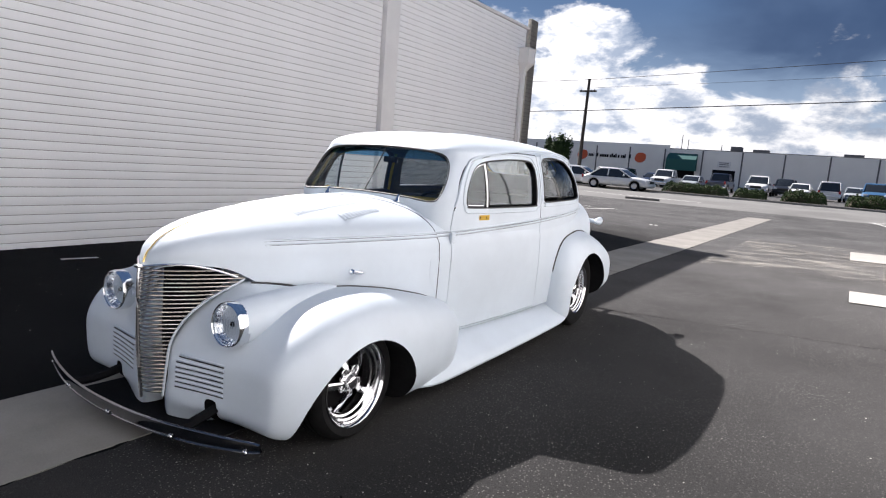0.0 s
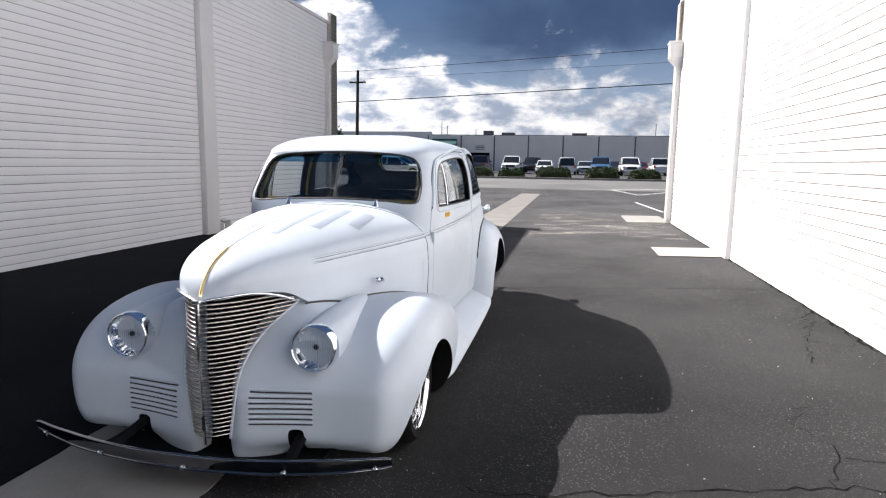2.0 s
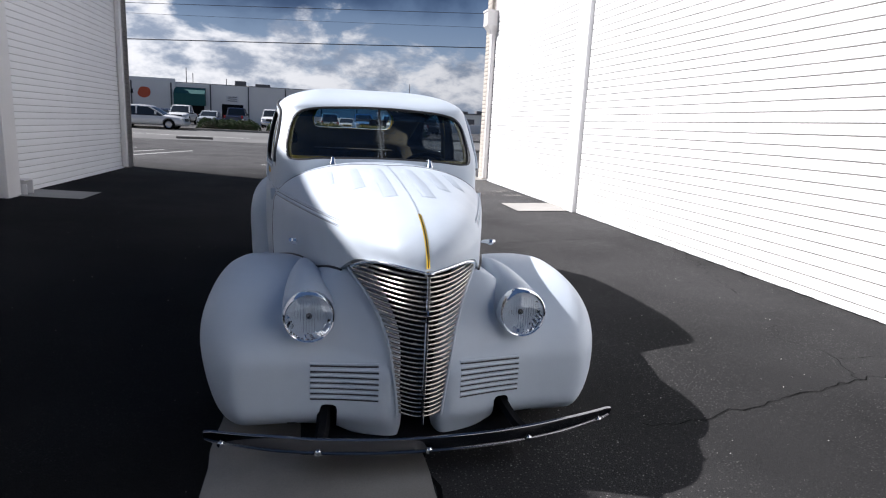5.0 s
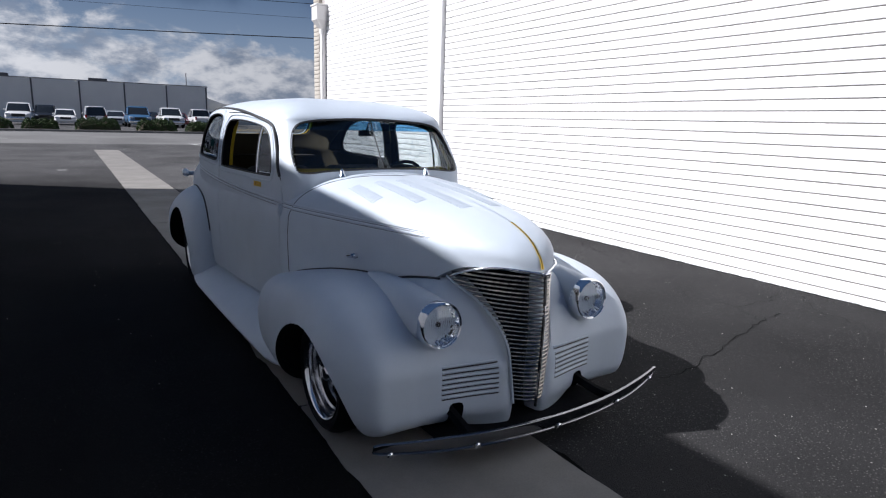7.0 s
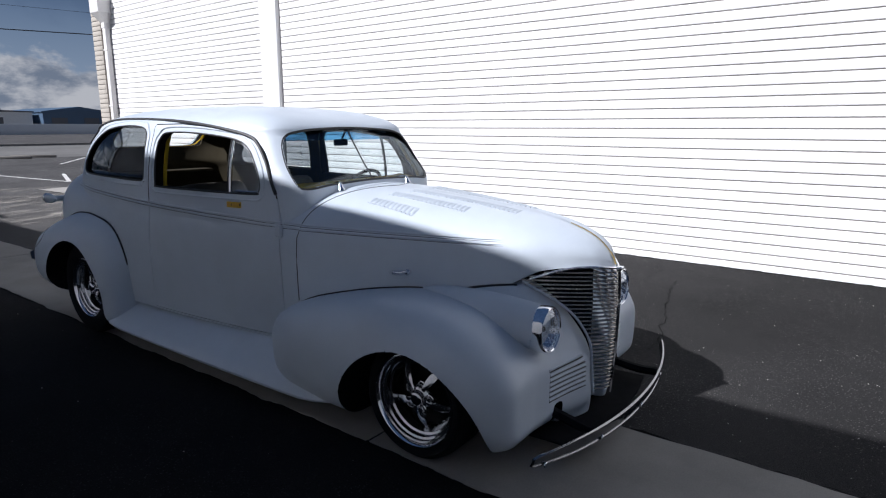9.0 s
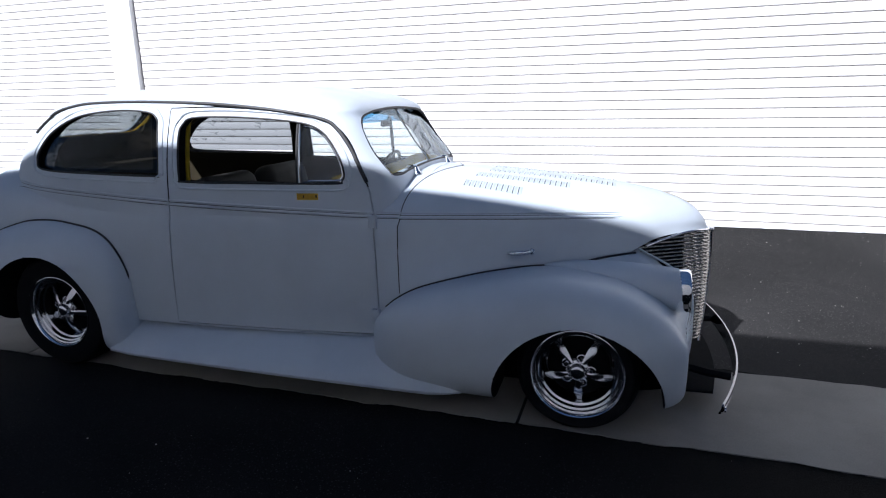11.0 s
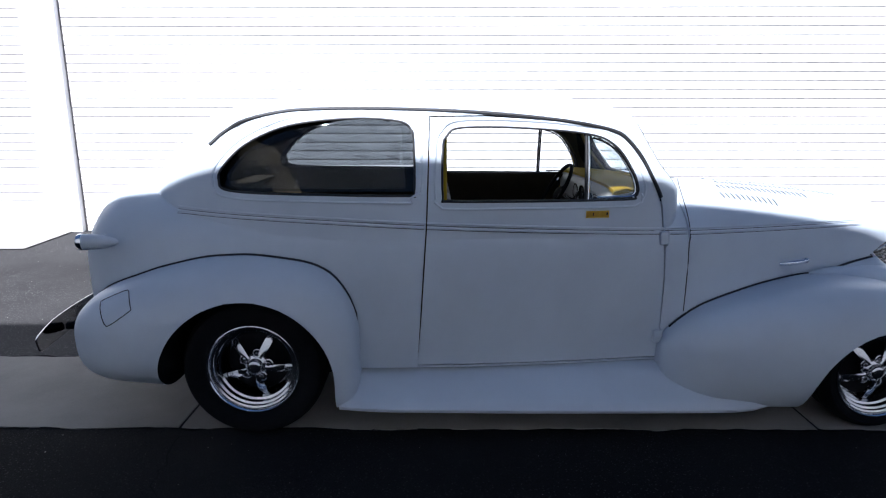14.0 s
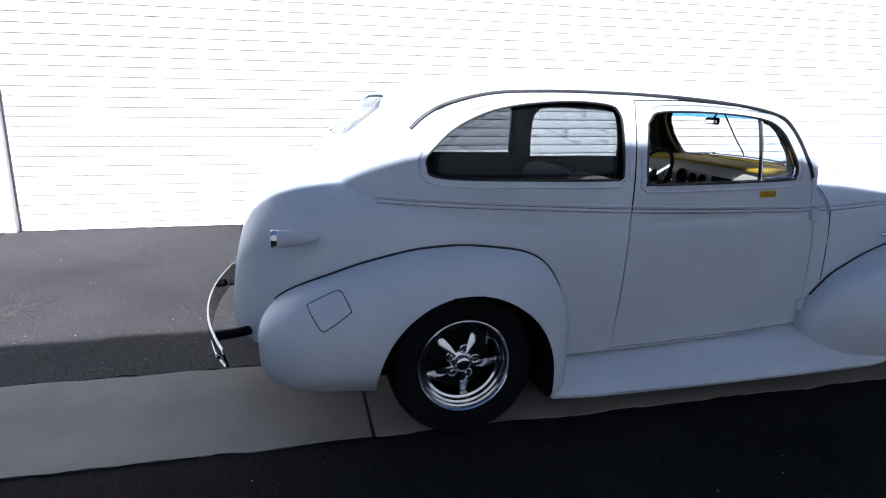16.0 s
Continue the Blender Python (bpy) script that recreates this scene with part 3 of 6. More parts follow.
def catwalk_shape(y):
    """The valley panel between hood, lamp pod and fender."""
    f = float(max(rounding((-0.15 - y) / 0.345, 2.6), 0.05))
    return 0.25 - 0.185 * f**0.13, 0.25, 0.25 + 0.22 * f**0.5, 0.42 - 0.262 * f**0.15, 0.42, float(walk_top(y)), 2.6, (4.0, 4.0)


def blacken(bm, y, z, r):
    """Puts the inside of a wheel well in the second material."""
    for f in bm.faces:
        c = f.calc_center_median()
        d = math.hypot(c.y - y, c.z - z)
        if d < r + 0.001 or (abs(c.x) < 0.51 and d < r + 0.06) or (c.z < z and abs(c.y - y) < r + 0.031 and abs(f.normal.y) > 0.9):
            f.material_index = 1
    return bm


SKIN = {}
for side in (1, -1):
    bm = pontoon(eased(-0.515, 0.979, 96), front_fender_shape, 80)
    bm = melted(carve(bm, ("UNION", pontoon(eased(-0.494, 0.6, 60, True, False), catwalk_shape, 56))), 0.013, 7)
    for v in bm.verts:
        x, y, z = v.co
        tip = min(max((0.36 - z) / 0.17, 0), 1) * min(max((0.31 - x) / 0.20, 0), 1) * min(max((-0.22 - y) / 0.15, 0), 1)
        v.co = (x - 0.026 * tip, set_back(y) - nose_sweep(x, y, z) - 0.025 * tip, z - 0.055 * tip)
    bm = carve(bm, ("DIFFERENCE", wheel_well(-0.012, 0.208, 0.372)), ("DIFFERENCE", box(0.322, 0.388, -0.7, -0.3, 0.1, 0.305, 0.02)))
    blacken(bm, -0.012, 0.208, 0.372)
    if side > 0:
        SKIN["front"] = BVHTree.FromBMesh(bm)
    FENDERS = (cpart("front_fender", bm if side > 0 else moved(bm, Matrix.Diagonal((-1, 1, 1, 1))), PRIMER), *(FENDERS if side < 0 else ()))

for ob in FENDERS:
    ob.data.materials.append(BLACK)

# hood
hood_w = curve((-0.585, 0.015), (-0.557, 0.075), (-0.512, 0.128), (-0.465, 0.17), (-0.375, 0.228), (-0.24, 0.292), (0.0, 0.37), (0.25, 0.447), (0.5, 0.52), (0.7, 0.578), (0.865, 0.622))
hood_t = curve((-0.585, 0.864), (-0.572, 0.90), (-0.54, 0.945), (-0.495, 0.983), (-0.42, 1.02), (-0.285, 1.06), (0.0, 1.105), (0.3, 1.135), (0.6, 1.157), (0.865, 1.168))
hood_b = curve((-0.585, 0.852), (-0.46, 0.87), (-0.35, 0.856), (-0.235, 0.80), (-0.1, 0.70), (0.1, 0.6), (0.865, 0.45))


def hood_ring(y, m=40, inset=0.0):
    w, zt, zb = float(hood_w(y)) - inset, float(hood_t(y)) - inset, float(hood_b(y))
    z0 = max(zb + 0.004, min(0.9, zt - 0.06))
    ring = []
    for k in range(m + 1):
        a = math.pi * k / m
        ring.append((w * spow(math.cos(a), 2.25), y, z0 + (zt - z0) * spow(math.sin(a), 2.2)))
    return ring + [(-w, y, zb), (-w * 0.5, y, zb), (0, y, zb), (w * 0.5, y, zb), (w, y, zb)]


hood = cpart("hood", soften(loft([hood_ring(y) for y in eased(-0.587, 0.858, 70, True, False)]), 40), PRIMER)


def hood_z(x, y):
    w, zt, zb = float(hood_w(y)), float(hood_t(y)), float(hood_b(y))
    z0 = max(zb + 0.004, min(0.9, zt - 0.06))
    c = min(abs(x) / w, 1) ** (2.25 / 2)
    return z0 + (zt - z0) * math.sqrt(max(1 - c * c, 0)) ** (2 / 2.2)


def hood_x(z, y):
    w, zt, zb = float(hood_w(y)), float(hood_t(y)), float(hood_b(y))
    z0 = max(zb + 0.004, min(0.9, zt - 0.06))
    if z <= z0:
        return w
    s = min((z - z0) / (zt - z0), 1) ** (2.2 / 2)
    return w * math.sqrt(max(1 - s * s, 0)) ** (2 / 2.25)


# lower body
tub_w = curve((0.80, 0.606), (0.865, 0.626), (1.0, 0.64), (1.4, 0.685), (2.0, 0.725), (2.5, 0.733), (3.0, 0.705), (3.4, 0.65), (3.82, 0.585))
tub_t = curve((0.80, 1.168), (0.95, 1.16), (1.2, 1.11), (2.5, 1.12), (3.2, 1.185), (3.35, 1.21), (3.5, 1.205), (3.6, 1.165), (3.68, 1.08), (3.74, 0.95), (3.79, 0.78), (3.823, 0.58))


def tub_shape(y):
    f = float(max(rounding((y - 3.36) / 0.465, 2.5), 0.05))
    n = 2.4 + 1.4 * min(max((y - 0.85) / 0.4, 0), 1) - 1.2 * min(max((y - 2.9) / 0.6, 0), 1)
    return float(tub_w(y)) * f, float(tub_t(y)), n


def tub_ring(y, inset=0.0, m=36):
    w, zt, n = tub_shape(y)
    w -= inset
    z0, zb = min(0.82, zt - 0.1), 0.36 + max(0, (y - 3.3) / 0.52) * 0.1
    ring = [(w * spow(math.cos(math.pi * k / m), n), y, z0 + (zt - inset - z0) * spow(math.sin(math.pi * k / m), n)) for k in range(m + 1)]
    low = [(z0 + (zb - z0) * t, w * (1 - 0.035 * t * t)) for t in (0.25, 0.5, 0.75, 1.0)]
    ring += [(-x, y, z) for z, x in low] + [(-w * 0.4, y, zb), (w * 0.4, y, zb)] + [(x, y, z) for z, x in low[::-1]]
    return ring


def tub_x(z, y):
    w, zt, n = tub_shape(y)
    z0, zb = min(0.82, zt - 0.1), 0.36
    if z <= z0:
        return w * (1 - 0.035 * ((z0 - z) / (z0 - zb)) ** 2)
    s = min((z - z0) / (zt - z0), 1) ** (n / 2)
    return w * math.sqrt(max(1 - s * s, 0)) ** (2 / n)


# cabin: plan outlines stacked in height, closed by the domed roof
ROOF_EDGE, ROOF_RISE, MID = 1.455, 0.165, 2.05
cab_w = curve((0.9, 0.676), (1.05, 0.674), (1.16, 0.670), (1.30, 0.653), (1.42, 0.624), (1.455, 0.612))
cab_f = curve((0.9, 0.87), (1.16, 0.875), (1.30, 0.965), (1.42, 1.045), (1.455, 1.07))
cab_r = curve((0.9, 3.50), (1.16, 3.44), (1.25, 3.39), (1.33, 3.33), (1.42, 3.22), (1.455, 3.17))
FRONT_N, REAR_N = 9.0, 3.5
cab_flare = curve((0.8, 0.955), (1.0, 0.955), (1.2, 0.965), (1.5, 1.015), (2.0, 1.06), (2.3, 1.07), (2.7, 1.07), (3.1, 1.06), (3.6, 1.05))


def cabin_plan(z, inset=0.0, cavity=False):
    k = 1.0
    if z > ROOF_EDGE:
        k = max(1 - ((z - ROOF_EDGE) / ROOF_RISE) ** 2, 0) ** (1 / 2.5)
    zz = min(z, ROOF_EDGE)
    if cavity:
        k2 = min(max((1.40 - z) / 0.2, 0), 1)
        return max(float(cab_w(zz)) * k - inset - 0.02 * k2, 0.004), max((MID - float(cab_f(zz))) * k - inset, 0.004), max((float(cab_r(zz)) - MID) * k - inset - 0.22 * k2, 0.004)
    return max(float(cab_w(zz)) * k - inset, 0.004), max((MID - float(cab_f(zz))) * k - inset, 0.004), max((float(cab_r(zz)) - MID) * k - inset, 0.004)


def cabin_ring(z, inset=0.0, m=96, low=None):
    w, rf, rr = cabin_plan(z if low is None else low, inset, inset > 0)
    ring = []
    for k in range(m):
        a = 2 * math.pi * k / m
        c, s = math.cos(a), math.sin(a)
        n = FRONT_N if s < 0 else REAR_N
        e = math.copysign(abs(c) ** (2 / n), c), math.copysign(abs(s) ** (2 / n), s)
        y = MID + (rf if s < 0 else rr) * e[1]
        ring.append((w * e[0] * float(cab_flare(y)), y, z))
    return ring


def cabin_x(z, y, inset=0.0):
    w, rf, rr = cabin_plan(z, inset)
    t, n = ((MID - y) / rf, FRONT_N) if y < MID else ((y - MID) / rr, REAR_N)
    return w * max(1 - min(t, 1) ** n, 0) ** (1 / n) * float(cab_flare(y))


def side_x(z, y):
    """The outer side of body and cabin together."""
    return max(tub_x(z, y), cabin_x(z, y) if z > 0.95 else 0)


def cabin_front(x, z, inset=0.0):
    w, rf, rr = cabin_plan(z, inset)
    y = 1.0
    for _ in range(4):
        y = MID - rf * max(1 - min(abs(x) / (w * float(cab_flare(y))), 1) ** FRONT_N, 0) ** (1 / FRONT_N)
    return y


def cabin_back(x, z, inset=0.0):
    w, rf, rr = cabin_plan(z, inset)
    y = 3.3
    for _ in range(4):
        y = MID + rr * max(1 - min(abs(x) / (w * float(cab_flare(y))), 1) ** REAR_N, 0) ** (1 / REAR_N)
    return y


def cabin_solid(inset=0.0, low=0.95):
    zs = list(np.linspace(max(low, 0.95), ROOF_EDGE, 26)) + [ROOF_EDGE + (ROOF_RISE) * math.sin(math.pi / 2 * t) for t in np.linspace(0, 1, 24)[1:-1]]
    rings = [cabin_ring(z - (inset if z > ROOF_EDGE else 0) * (z - ROOF_EDGE) / ROOF_RISE, inset, low=z) for z in zs]
    if low < 0.95:
        rings = [cabin_ring(low, inset + 0.02, low=1.2)] + rings
    return loft(rings)


DOOR_WINDOW = loop_through([(2.0, 1.16), (2.0, 1.36), (1.98, 1.42), (1.92, 1.452), (1.67, 1.452), (1.36, 1.425), (1.23, 1.375), (1.15, 1.27), (1.12, 1.19), (1.13, 1.15), (1.18, 1.135), (1.64, 1.135), (1.97, 1.137)], 6)
QUARTER_WINDOW = loop_through([(2.125, 1.175), (2.125, 1.38), (2.14, 1.45), (2.20, 1.482), (2.40, 1.492), (2.67, 1.462), (2.86, 1.385), (2.97, 1.285), (2.99, 1.225), (2.93, 1.18), (2.53, 1.168), (2.16, 1.163)], 6)
WINDSHIELD = loop_through([(0.0, 1.185), (0.33, 1.177), (0.50, 1.164), (0.547, 1.19), (0.542, 1.30), (0.505, 1.41), (0.415, 1.458), (0.2, 1.475), (0.0, 1.48), (-0.2, 1.475), (-0.415, 1.458), (-0.505, 1.41), (-0.542, 1.30), (-0.547, 1.19), (-0.50, 1.164), (-0.33, 1.177)], 5)
REAR_WINDOW = loop_through([(0.0, 1.33), (0.30, 1.33), (0.36, 1.37), (0.34, 1.47), (0.26, 1.51), (0.0, 1.515), (-0.26, 1.51), (-0.34, 1.47), (-0.36, 1.37), (-0.30, 1.33)], 5)
DOOR = [(2.118, 0.372), (2.10, 0.61), (2.072, 1.03), (2.062, 1.30), (2.057, 1.50)] + [tuple(p) for p in line_through([(1.8, 1.503), (1.5, 1.482), (1.3, 1.452), (1.18, 1.408), (1.10, 1.33), (1.035, 1.2), (1.0, 1.1)], 5)] + [(0.982, 0.97), (0.972, 0.76), (0.972, 0.372)]


def grown(outline, d):
    """An outline moved outwards by d."""
    p = [Vector((q[0], q[1])) for q in outline]
    area = sum(a.x * b.y - b.x * a.y for a, b in zip(p, p[1:] + p[:1]))
    out = []
    for i in range(len(p)):
        t = (p[(i + 1) % len(p)] - p[i - 1]).normalized()
        out.append(p[i] + Vector((t.y, -t.x)) * (d if area > 0 else -d))
    return out


shell = carve(loft([tub_ring(y) for y in eased(0.80, 3.822, 80, False, True)]), ("UNION", cabin_solid()), ("DIFFERENCE", cabin_solid(0.045, 0.45)),
              ("DIFFERENCE", wheel_well(2.86, 0.35, 0.385, 0.46)), ("DIFFERENCE", twin(wheel_well(2.86, 0.35, 0.385, 0.46))))
blacken(shell, 2.86, 0.35, 0.385)
door_blank = prism(grown(DOOR, -0.003), "x", 0.3, 1.0)
door_bm = carve(shell, ("INTERSECT", door_blank), ("DIFFERENCE", prism(DOOR_WINDOW, "x", 0.3, 1.0)))
gap = prism(grown(DOOR, 0.0035), "x", 0.3, 1.0)
body_bm = carve(shell, ("DIFFERENCE", gap), ("DIFFERENCE", twin(gap)), ("DIFFERENCE", prism(grown(QUARTER_WINDOW, 0.003), "x", -1.0, 1.0)),
                ("DIFFERENCE", prism(WINDSHIELD, "y", 0.5, 1.7)), ("DIFFERENCE", prism(REAR_WINDOW, "y", 2.6, 3.8)))
for bm in (body_bm, door_bm):
    for f in bm.faces:
        c = f.calc_center_median()
        if 1.12 < c.z < 1.50 and cabin_x(c.z, c.y) - abs(c.x) > 0.007 and cabin_front(c.x, c.z) + 0.026 < c.y < cabin_back(c.x, c.z) - 0.008:
            f.material_index = 1
body = cpart("body", body_bm, PRIMER)
body.data.materials.append(BLACK)
door_left = cpart("door", door_bm.copy(), PRIMER, None, "pale grey primer car door with its window up")
door_left.data.materials.append(BLACK)
door_right = cpart("door", twin(door_bm), PRIMER, None, "pale grey primer car door with a lowered window")

door_right.data.materials.append(BLACK)

# rear fenders
rf_top = curve((2.38, 0.80), (2.5, 0.872), (2.7, 0.908), (2.85, 0.918), (3.0, 0.908), (3.24, 0.85), (3.49, 0.762), (3.7, 0.71))
rf_out = curve((2.34, 0.855), (2.6, 0.89), (2.85, 0.905), (3.2, 0.895), (3.5, 0.855), (3.7, 0.805))
rf_low = curve((2.34, 0.205), (2.5, 0.215), (3.0, 0.262), (3.27, 0.292), (3.7, 0.315))


def rear_fender_shape(y):
    f, r = rounding((2.66 - y) / 0.28, 2.9), rounding((y - 3.42) / 0.275, 2.3)
    g = float(max(f, 0.03) * max(r, 0.03))
    zc, xc = 0.52, 0.61
    low = g**0.5 if y > 3 else 1.0
    wide = g**0.9 if y > 3 else float(max(rounding((2.66 - y) / 0.28, 5.5), 0.3))
    g = g if y > 3 else max(g, 0.3)
    return xc - 0.2 * g, xc, xc + (float(rf_out(y)) - xc) * wide, zc - (zc - float(rf_low(y))) * low, zc, zc + (float(rf_top(y)) - zc) * g, (2.5, 2.5 + 5.0 * min(max((2.95 - y) / 0.25, 0), 1)), (2.5, 2.5)


for side in (1, -1):
    bm = carve(pontoon(eased(2.381, 3.694, 90), rear_fender_shape, 80), ("DIFFERENCE", wheel_well(2.86, 0.35, 0.383, 0.46)))
    blacken(bm, 2.86, 0.35, 0.383)
    if side > 0:
        SKIN["rear"] = BVHTree.FromBMesh(bm)
    REAR_FENDERS = (cpart("rear_fender", bm if side > 0 else moved(bm, Matrix.Diagonal((-1, 1, 1, 1))), PRIMER), *(REAR_FENDERS if side < 0 else ()))

for ob in REAR_FENDERS:
    ob.data.materials.append(BLACK)

# running boards
def board_ring(y):
    out = float(curve((0.36, 0.82), (0.9, 0.842), (2.28, 0.87), (2.47, 0.85))(y))
    zo = float(curve((0.36, 0.195), (1.0, 0.205), (2.52, 0.24))(y))
    top = 0.345
    tip = min(max(0.0, (0.66 - y) / 0.26), 1)
    out -= 0.10 * tip**2
    pts = [(0.60, y, top + 0.012), (0.66, y, top)]
    for t in (0.2, 0.4, 0.6, 0.8, 0.93):
        pts.append((0.66 + (out - 0.66) * t, y, top + (zo + 0.012 - top) * t**1.3))
    return pts + [(out, y, zo), (out - 0.006, y, zo - 0.016 + 0.012 * tip), (out - 0.03, y, zo - 0.022 + 0.016 * tip), (0.60, y, zo - 0.022 + 0.016 * tip)]


for side in (1, -1):
    bm = soften(loft([board_ring(y) for y in np.linspace(0.40, 2.465, 24)]), 45)
    cpart("running_board", bm if side > 0 else moved(bm, Matrix.Diagonal((-1, 1, 1, 1))), PRIMER)

# underbody
cpart("chassis", join(box(-0.55, 0.55, 0.3, 3.35, 0.26, 0.5, 0.03), box(-0.40, 0.40, -0.36, 0.4, 0.22, 0.68, 0.03)), BLACK, None, "black underbody")


def onto(skin, origin, way):
    hit = SKIN[skin].ray_cast(Vector(origin), Vector(way))
    return hit[0]


def both(make, *args, **kw):
    """Builds a shape for the left side, and its mirror image for the right."""
    for side in (1, -1):
        bm = make(*args, **kw)
        yield side, (bm if side > 0 else moved(bm, Matrix.Diagonal((-1, 1, 1, 1))))


LEFT_FENDER, RIGHT_FENDER = FENDERS[1], FENDERS[0]


def fender_of(side):
    return LEFT_FENDER if side > 0 else RIGHT_FENDER


# grille: bars bent round the prow, with a chrome frame
prow_y = curve((0.26, -0.588), (0.5, -0.602), (0.7, -0.606), (0.86, -0.600))
edge_x = curve((0.26, 0.082), (0.40, 0.10), (0.52, 0.118), (0.62, 0.145), (0.70, 0.185), (0.76, 0.232), (0.80, 0.268), (0.83, 0.25), (0.85, 0.19), (0.862, 0.12))
edge_y = curve((0.26, -0.54), (0.5, -0.530), (0.62, -0.478), (0.70, -0.402), (0.76, -0.312), (0.80, -0.25), (0.83, -0.295), (0.85, -0.385), (0.862, -0.47))
grille = tagged(empty("grille"), "chrome grille of thin horizontal bars")
grille.parent = CAR


def bar_line(z, n=9, back=0.0):
    ex, ey, py = float(edge_x(z)), float(edge_y(z)), float(prow_y(z))
    pts = []
    for k in range(-n, n + 1):
        t = abs(k) / n
        bulge = 0.022 * math.sin(math.pi * t) * (ex / 0.25)
        pts.append((math.copysign(ex * t, k), py + (ey - py) * t**1.3 - bulge + back, z))
    return pts


for k in range(31):
    z = 0.283 + 0.0186 * k
    cpart("grille_bar", tube(bar_line(z), 0.0053, 10, flat=0.95), GRILLE_METAL, grille)
back_rings = [[(x * 0.85, y + 0.12, z) for x, y, z in bar_line(z)] + [(0.10, -0.28, z), (-0.10, -0.28, z)] for z in np.linspace(0.265, 0.85, 16)]
cpart("grille_backing", soften(loft(back_rings), 60), BLACK, grille, "dark radiator space behind the bars")
cpart("center_strip", tube([(0, float(prow_y(z)) - 0.006, z) for z in np.linspace(0.25, 0.857, 14)], 0.007, 6), CHROME, grille)
for side, bm in both(lambda: tube([(float(edge_x(z)) + 0.004, float(edge_y(z)) - 0.004, z) for z in np.linspace(0.262, 0.80, 20)], 0.006, 6)):
    cpart("side_molding", bm, PRIMER, grille)
top_line = [(0.0, -0.604, 0.855), (0.06, -0.572, 0.864), (0.12, -0.534, 0.872), (0.18, -0.468, 0.871), (0.23, -0.385, 0.85), (0.262, -0.287, 0.812)]
for side, bm in both(lambda: tube(line_through(top_line, 5), 0.006, 8)):
    cpart("top_molding", bm, CHROME, grille)
cpart("emblem", box(-0.017, 0.017, -0.621, -0.59, 0.849, 0.865, 0.004), CHROME, grille, "small chrome nose badge")

# hood dress: centre stripe, seam, louvres, signal lamps
def hood_ribbon(y0, y1, half, lift, n=40):
    bm = bmesh.new()
    rows = []
    for y in np.linspace(y0, y1, n):
        rows.append([bm.verts.new((x, y - (0.004 if y < -0.56 else 0), hood_z(x, y) + lift)) for x in (-half, 0, half)])
    for a, b in zip(rows, rows[1:]):
        for i in range(2):
            bm.faces.new((a[i], b[i], b[i + 1], a[i + 1])).smooth = True
    bmesh.ops.solidify(bm, geom=bm.faces[:], thickness=0.003)
    return bm


cpart("center_stripe", hood_ribbon(-0.583, -0.36, 0.0065, 0.003), YELLOW, hood, "narrow yellow stripe on the hood crease")
cpart("stripe_edge", hood_ribbon(-0.583, -0.36, 0.002, 0.0042), SEAL, hood)
cpart("crease", hood_ribbon(-0.36, 0.855, 0.0028, 0.0012), PRIMER, hood)
seam = [(max(hood_x(z, 0.858), tub_x(z, 0.862)), 0.862, z) for z in np.linspace(0.60, 0.93, 8)]
arc = []
for x in np.linspace(0.61, -0.61, 49):
    y = 0.855 - 0.165 * (1 - abs(x) / 0.63) ** 1.6
    top = hood_z(x, y)
    for ring in (tub_ring(max(y, 0.80)),) if y > 0.80 else ():
        over = [(a, b) for a, b in zip(ring[:36], ring[1:37]) if (a[0] - x) * (b[0] - x) <= 0]
        top = max([top] + [min(a[2], b[2]) for a, b in over])
    if top > 0.945:
        arc.append((x, y, top))
cpart("hood_seam", tube(seam + arc + [(-x, y, z) for x, y, z in seam[::-1]], 0.0024, 6), SEAL, hood)


def louvre(x, y, wide=0.034):
    """One pressed louvre: a small hood with a dark mouth behind."""
    bm = bmesh.new()
    z = hood_z(x, y)
    tilt = math.atan2(hood_z(x + 0.02, y) - hood_z(x - 0.02, y), 0.04)
    rings = []
    for t in np.linspace(-1, 1, 7):
        h = 0.0065 * math.sqrt(max(1 - t * t, 0)) + 0.0008
        rings.append([(t * wide, -0.010, -0.001), (t * wide, -0.004, h * 0.75), (t * wide, 0.003, h), (t * wide, 0.005, -0.001)])
    b = soften(loft(rings), 40)
    return moved(b, Matrix.Translation((x, y, z)) @ Matrix.Rotation(-tilt, 4, "Y"))


for side in (1, -1):
    for x, y0, y1 in ((0.085, -0.12, 0.51), (0.205, 0.10, 0.555), (0.335, 0.32, 0.59)):
        n = int((y1 - y0) / 0.0262)
        for k in range(n + 1):
            y = y0 + (y1 - y0) * k / n
            lv = cpart("louvre", louvre(side * x, y), PRIMER, hood)
            cpart("mouth", tube([(side * x + d, y + 0.0062, hood_z(side * x + d, y + 0.0062) + 0.0008) for d in (-0.030, -0.01, 0.01, 0.030)], 0.0016, 5), SEAL, lv)
            slit = box(-0.031, 0.031, 0.0054, 0.0092, -0.003, 0.0012)
            tilt = math.atan2(hood_z(side * x + 0.02, y) - hood_z(side * x - 0.02, y), 0.04)
            cpart("slit", moved(slit, Matrix.Translation((side * x, y, hood_z(side * x, y))) @ Matrix.Rotation(-tilt, 4, "Y")), SEAL, lv)


def handle_bm():
    pts = line_through([(0.0, 0.05, 0.0), (0.012, 0.02, 0.006), (0.018, -0.02, 0.012), (0.022, -0.05, 0.022)], 5)
    return join(tube(pts, [0.006 + 0.004 * math.sin(math.pi * i / (len(pts) - 1)) for i in range(len(pts))], 8), moved(lathe([(0.0, -0.004), (0.011, 0.0), (0.012, 0.012), (0.006, 0.02)], 16), pose(0, -0.045, 0.016)))


